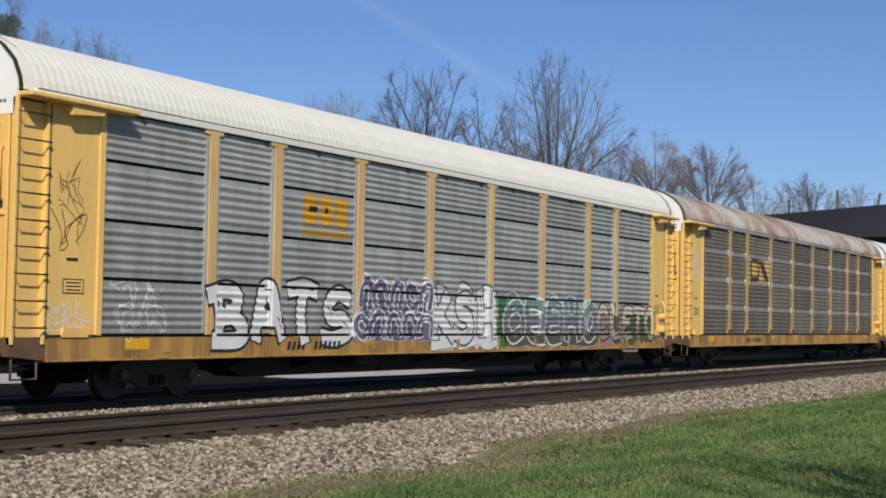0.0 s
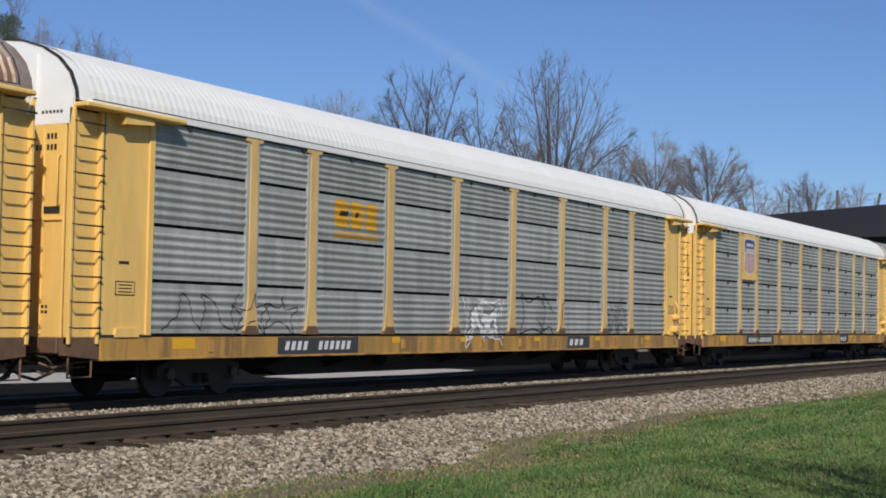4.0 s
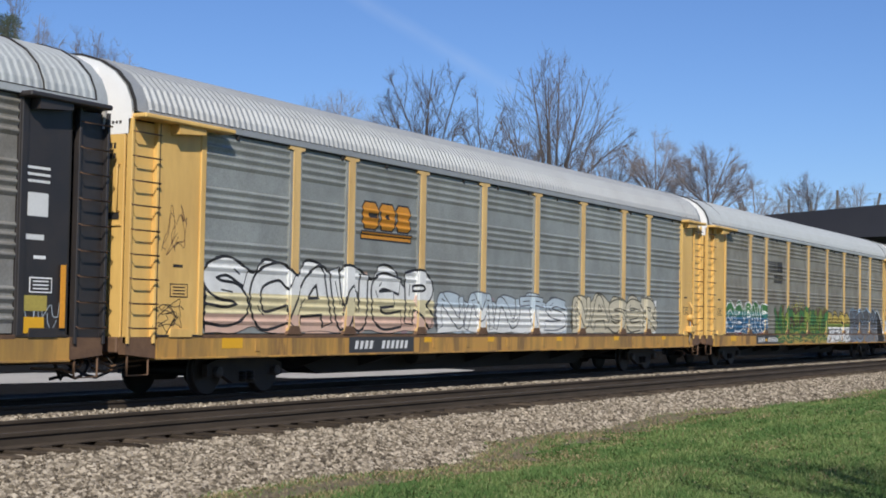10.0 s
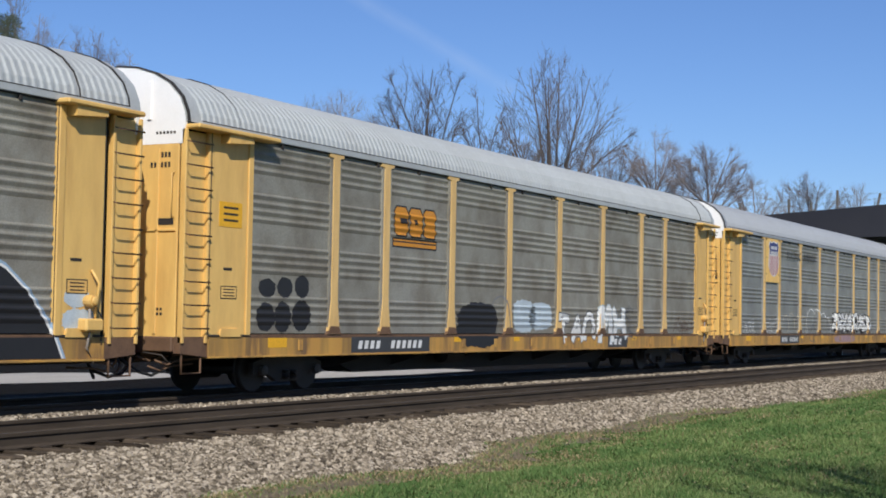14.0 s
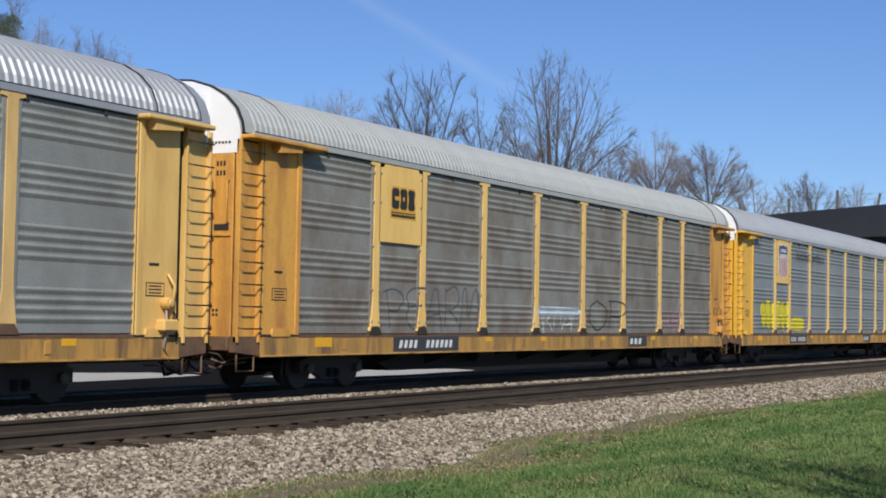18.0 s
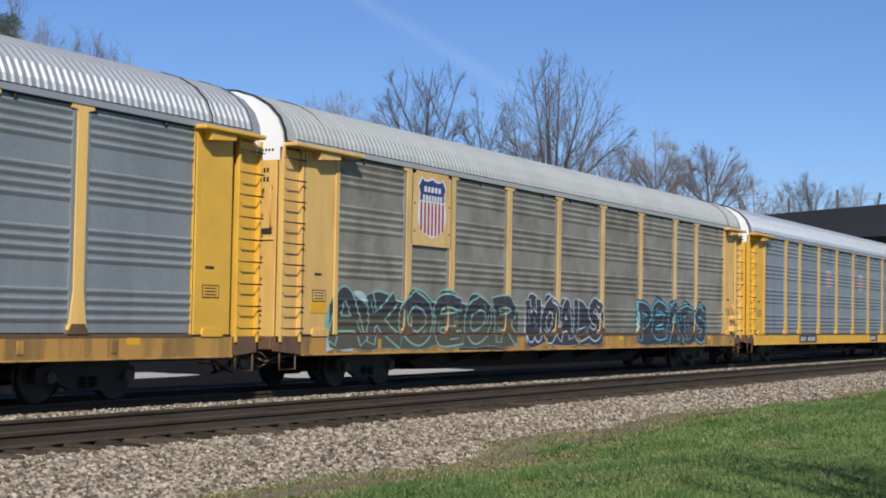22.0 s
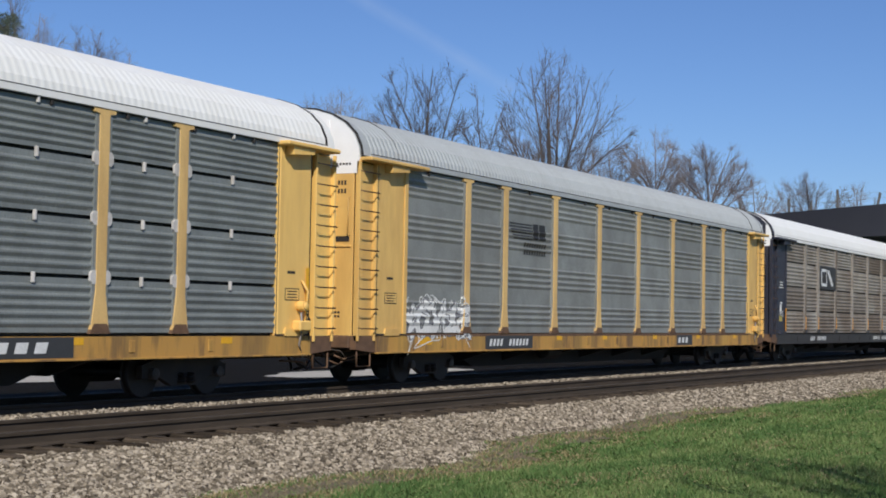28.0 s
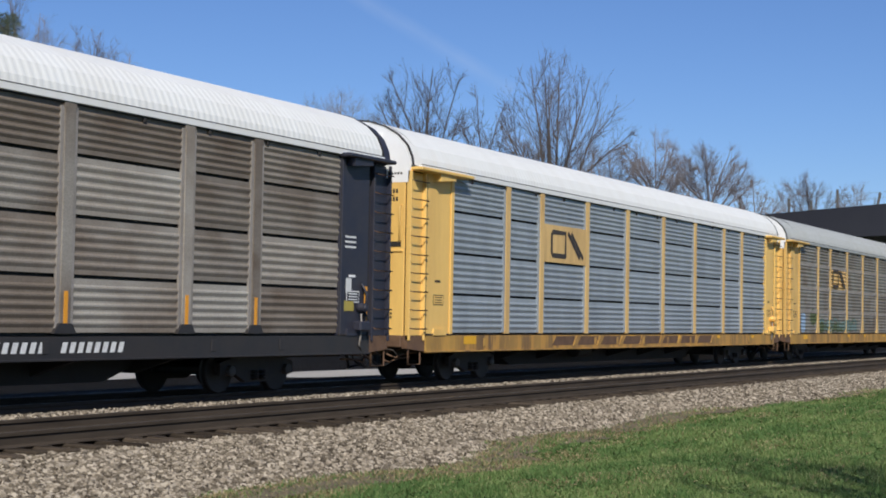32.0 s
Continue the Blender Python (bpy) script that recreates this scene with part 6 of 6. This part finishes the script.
blotch(C[6], (PANEL + 0.22, PANEL + 0.8, 1.5, 1.85), "spray_mist", 60, "pale blue splash of spray paint", power=2)
stripes(C[6], 5.0, 6.95, 2.95, 3.8)
number_board(C[6], 3.5, 6.5, (4, 6), bar=True)
# black and white graffiti car
for i, (cx, cz, rx, rz) in enumerate(((0.55, 1.95, 0.28, 0.18), (1.12, 1.97, 0.26, 0.2), (1.68, 2.0, 0.25, 0.22), (0.5, 1.42, 0.3, 0.28), (1.05, 1.42, 0.28, 0.3), (1.66, 1.45, 0.33, 0.3))):
    blotch(C[7], (cx - rx, cx + rx, cz - rz, cz + rz), K, 71 + 10 * i, "soft round black spray spots", power=2)
blotch(C[7], (7.9, 10.0, 0.78, 1.85), K, 72, "scrubbed black patch", power=3)
graffiti(C[7], (9.6, 10.6, 1.15, 2.0), "n", W, "spray_grey", 78, "thin grey outline", style="line")
blotch(C[7], (10.8, 12.1, 1.13, 1.95), "spray_mist", 73, "pale blue painted patch", power=3)
blotch(C[7], (11.7, 13.1, 1.2, 1.9), "spray_mist", 79, "pale blue painted patch", power=3)
graffiti(C[7], (13.4, 15.9, 0.78, 1.75), "TAn", W, "spray_slate", 74, "small white letters", style="block", edge=0.035)
graffiti(C[7], (16.1, 18.2, 0.8, 1.95), "MH", W, "spray_mist", 75, "small white letters", style="block", edge=0.035)
graffiti(C[7], (17.6, 18.7, 0.9, 1.9), 2, W, "spray_slate", 76, "thin dark scribble", style="scribble")
graffiti(C[7], (22.1, 23.8, 1.13, 1.6), 3, W, "spray_brown", 77, "thin brown scribble", style="scribble")
blocks(C[7], 5.05, 6.9, 2.96, 3.78, "emblem_orange", "emblem_ink", "orange block emblem outlined in black")
number_board(C[7], 3.4, 6.6, (4, 6))
sticker(C[7], -0.98, -0.32, 2.98, 3.42, "safety")
for i in range(3):
    sticker(C[7], -0.86, -0.44, 3.08 + 0.11 * i, 3.12 + 0.11 * i, "emblem_ink", -1.529, "stencil_line")
sticker(C[11], -0.95, -0.4, 1.5, 1.72, "safety", -1.5295)
# slogan car
shield(C[8], 3.2, 4.5, 3.2, 4.55, "yellow")
slogan(C[8], "BUILDING", 5.6, 3.97, 0.42)
slogan(C[8], "AMERICA", 7.9, 3.97, 0.42)
graffiti(C[8], (0.4, 1.6, 1.14, 1.55), 3, W, W, 81, "thin white scribble", style="scribble")
graffiti(C[8], (3.1, 4.65, 1.14, 1.55), 3, W, W, 82, "thin white scribble", style="scribble")
graffiti(C[8], (5.2, 8.6, 1.14, 1.85), "nnOn", W, "spray_cream", 83, "thin pale outline letters", style="line")
arcs = Paint(-1.548)
arcs.stroke([(8.78, 1.12), (8.6, 1.5), (8.75, 1.85), (9.2, 2.08), (9.65, 2.05), (9.86, 1.9), (10.0, 2.08), (10.4, 2.05), (10.8, 1.86), (11.3, 1.96), (11.75, 1.76), (12.1, 1.75), (12.4, 1.42), (12.48, 1.13)], 0.05, W)
for pts in (((9.84, 1.92), (9.76, 1.5), (9.82, 1.13)), ((10.8, 1.84), (10.98, 1.5), (10.92, 1.13)), ((11.78, 1.72), (11.92, 1.4), (11.86, 1.13)), ((8.9, 1.03), (9.1, 0.82), (9.6, 0.84), (9.9, 1.02)), ((9.4, 1.2), (9.6, 1.5), (9.72, 1.3))):
    arcs.stroke(pts, 0.035, "spray_slate")
arcs.done("graffiti", C[8], "large white outline bubbles with dark inner lines", sp=SPECS[8])
graffiti(C[8], (12.7, 19.6, 1.13, 2.1), 11, W, K, 85, "bold white angular letters on black", back=(K,), style="piece", edge=0.05)
graffiti(C[8], (12.9, 19.3, 1.15, 2.05), "EKRES", W, K, 86, "bold white angular letters on black", style="piece", edge=0.035)
blotch(C[8], (12.9, 16.6, 0.74, 1.04), "spray_pink", 87, "dull pink patch on the sill")
number_board(C[8], 4.8, 7.45, (4, 6))
# rust-streaked car
put("emblem_panel", box_mesh(2.83, 4.62, -1.545, -1.49, 3.0, 4.62, 0.006), "yellow", C[9])
blocks(C[9], 3.3, 4.3, 3.55, 4.15, "emblem_ink", "emblem_gold", "black block emblem with underline", True)
graffiti(C[9], (3.2, 7.4, 1.16, 2.15), "PEARM", K, "spray_slate", 91, "faint dark outline letters", style="line")
graffiti(C[9], (10.4, 13.4, 1.14, 1.75), "nKnAn", "spray_mist", W, 92, "thin pale blue and white letters", style="line")
blotch(C[9], (10.5, 13.3, 1.55, 1.8), "spray_mist", 95, "pale blue haze of spray paint")
graffiti(C[9], (13.9, 16.6, 1.14, 2.1), "OP", K, K, 93, "black outline letters", style="line")
graffiti(C[9], (19.4, 21.2, 1.14, 1.8), "HE", "spray_pink", "spray_brown", 94, "faded pink letters", style="block", edge=0.015)
number_board(C[9], 3.5, 6.4, (4, 6))
# yellow graffiti car
shield(C[10], 3.08, 4.36, 3.17, 4.5, "yellow")
slogan(C[10], "BUILDING", 5.6, 3.97, 0.42)
slogan(C[10], "AMERICA", 7.9, 3.97, 0.42)
drops(C[10], 1.0, 4.75, 1.14, 2.4, 6, "spray_yellow", "spray_olive", 101, "bright yellow drop-shaped forms with thin dark outlines")
blotch(C[10], (4.95, 6.9, 1.22, 1.75), "spray_yellow", 102, "bright yellow spray-painted patch")
number_board(C[10], 4.7, 7.2, (4, 6))
# cyan graffiti car
shield(C[11], 3.08, 4.36, 3.17, 4.5, "yellow_pale")
graffiti(C[11], (-0.4, 8.2, 0.76, 2.05), "AKOEOR", ("spray_olive", 0.55, "spray_coal"), "spray_jade", 111, "olive letters outlined in turquoise", back=("spray_mist", "spray_olive", "spray_pink"), style="block", edge=0.045, solid=True)
graffiti(C[11], (8.6, 13.5, 0.76, 2.1), "WOALS", "spray_coal", "spray_mist", 112, "slate letters with thin pale blue outlines", back=("spray_slate",), style="block", edge=0.045, solid=True)
graffiti(C[11], (16.1, 22.3, 0.76, 2.1), "PEATS", "spray_coal", "spray_glow", 117, "slate letters outlined in turquoise", back=("spray_slate", K), style="block", halo=K, edge=0.055, solid=True)
number_board(C[11], 5.1, 7.4, (4, 6))
# twin emblem car
for x in (8.95, 14.6):
    p = Paint(-1.548)
    for g, key in ((0.0, "emblem_chalk"), (0.05, "emblem_red"), (0.09, "emblem_chalk"), (0.12, "emblem_red")):
        a, b, c, d = x + g, x + 0.75 - g, 3.05 + g, 3.72 - g
        p.poly([(a + 0.1, c), (b - 0.1, c), (b, c + 0.1), (b, d - 0.1), (b - 0.1, d), (a + 0.1, d), (a, d - 0.1), (a, c + 0.1)], key)
    for i in range(4):
        p.rect(x + 0.2, x + 0.55 - 0.05 * (i % 2), 3.22 + 0.1 * i, 3.27 + 0.1 * i, "emblem_chalk")
    p.done("round_emblem", C[12], "small red and white rounded emblem", sp=SPECS[12])
number_board(C[12], 4.65, 7.25, (4, 6))
# dark grey car
blotch(C[13], (5.0, 6.9, 3.35, 3.7), "spray_slate", 131, "dark painted-out patch")
sticker(C[13], PANEL + 0.93, PANEL + 1.03, 1.55, 2.35, "safety", -1.556, "reflector_strip")
number_board(C[13], 3.5, 6.4, (4, 6))
number_board(C[13], 16.9, 18.7, (3,))
# scribbled car
graffiti(C[14], (0.1, 2.9, 0.9, 1.9), 5, W, "spray_grey", 141, "white scribbled letters", style="piece")
graffiti(C[14], (0.0, 2.9, 0.9, 1.9), 5, W, W, 142, "white scribbled letters", style="scribble")
stripes(C[14], 4.9, 7.1, 3.0, 3.82)
number_board(C[14], 3.7, 6.3, (4, 6))
# brown streaked car with black ends
worm(C[15], 5.05, 7.0, 3.03, 3.75, "emblem_chalk", "black_paint", (4.82, 7.48), "white rounded line emblem on black")
number_board(C[15], 3.2, 6.2, (3, 6), board=None)
number_board(C[15], 14.2, 18.0, (8, 8), board=None)
for x in (-0.95, PANEL + 0.15):
    sticker(C[15], x, x + 0.4, 1.55, 1.75, "gold_plate")
    sticker(C[15], x + 0.75, x + 0.86, 1.2, 2.05, "reflector", -1.558, "reflector_strip")
    sticker(C[15], x + 0.1, x + 0.3, 1.9, 2.2, "emblem_chalk")
    for i in range(3):
        sticker(C[15], x + 0.05, x + 0.45, 3.0 - 0.1 * i, 3.04 - 0.1 * i, "emblem_chalk", name="stencil_line")
cap = [(y * 0.97, 4.70 + (z - 4.70) * 0.955) for y, z in ROOF[2:]] + [(-y * 0.97, 4.70 + (z - 4.70) * 0.955) for y, z in reversed(ROOF[2:-1])]
put("gable_cap", prism_mesh(cap, 1.952, 1.962), "navy", C[15]).rotation_euler = (0, 0, radians(90))
for y, z in ((-1.28, 4.78), (-1.08, 4.88), (-0.86, 4.72), (-0.62, 4.9), (-0.36, 4.8), (-0.1, 4.92), (0.15, 4.78)):
    put("paint_run", prism_mesh([(y, z), (y + 0.05, z - 0.04), (y + 0.1, z), (y + 0.13, 5.14), (y, 5.14)], 1.953, 1.963), "navy", C[15]).rotation_euler = (0, 0, radians(90))
# pale blue-grey car
worm(C[16], 5.2, 7.3, 3.03, 3.75, "emblem_brown", "yellow_pale", (4.82, 7.48), "brown rounded line emblem on yellow")
for i in range(8):
    x = 5.4 + 1.6 * i
    # Raised dark plate: the shade of a sill recess put into colour.
    put("sill_slot", prism_mesh([(x, 0.8), (x + 1.3, 0.8), (x + 1.42, 1.03), (x + 0.25, 1.03)], -1.541, -1.53), "rust_foot", C[16])
    put("slot_bracket", prism_mesh([(x + 1.3, 0.78), (x + 1.38, 0.78), (x + 1.62, 1.04), (x + 1.54, 1.04)], -1.556, -1.53), "sill", C[16])
# last grimy car
put("emblem_panel", screen_mesh(2.66, tier_rows(2.92, 3.85, 5), 0.04), "yellow_pale", C[17], (4.82, -0.008, 0))
worm(C[17], 5.05, 7.2, 3.0, 3.8, "emblem_brown", label="brown rounded line emblem on yellow")
blotch(C[17], (0.3, 0.95, 1.13, 1.92), "spray_sky", 171, "pale blue painted bar")
blotch(C[17], (1.6, 2.6, 1.4, 2.1), "spray_moss", 172, "dark green patch of spray paint", power=2)
graffiti(C[17], (2.9, 9.5, 1.13, 1.75), "nEnHOn", "spray_teal", "spray_moss", 173, "dull green letters", back=("spray_moss", "spray_teal"), edge=0.03)



reporting_boards()

# ---------------------------------------------------------------- movement
TRAVEL = ((0, -1.5), (4, 54.85), (8, 111.29), (12, 167.66), (16, 223.79), (20, 279.89), (24, 335.79), (28, 391.59), (32, 447.24))


def travelled(t):
    for (a, u), (b, v) in zip(TRAVEL, TRAVEL[1:]):
        if t <= b:
            return u + (v - u) * (t - a) / (b - a)
    return TRAVEL[-1][1]


def motions():
    for n, car in CARS.items():
        first = 102.95 + PITCH * (n - 3) + SLACK.get(n, 0.0)
        walk(car, [(t, pose(first - s, FAR, 0)) for t, s in TRAVEL])
    # the wheels roll: radius 0.42 m, one row for each fifth of a turn
    rows = [(i / 30.0, pose(0, 0, 0, 0, -math.degrees(travelled(i / 30.0) / 0.42) % 360, 0)) for i in range(961)]
    walk(SPIN[0], rows)
    act = SPIN[0].animation_data
    for w in SPIN[1:]:
        w.rotation_mode = "QUATERNION"
        w.animation_data_create()
        w.animation_data.action = act.action
        w.animation_data.action_slot = act.action_slot


motions()
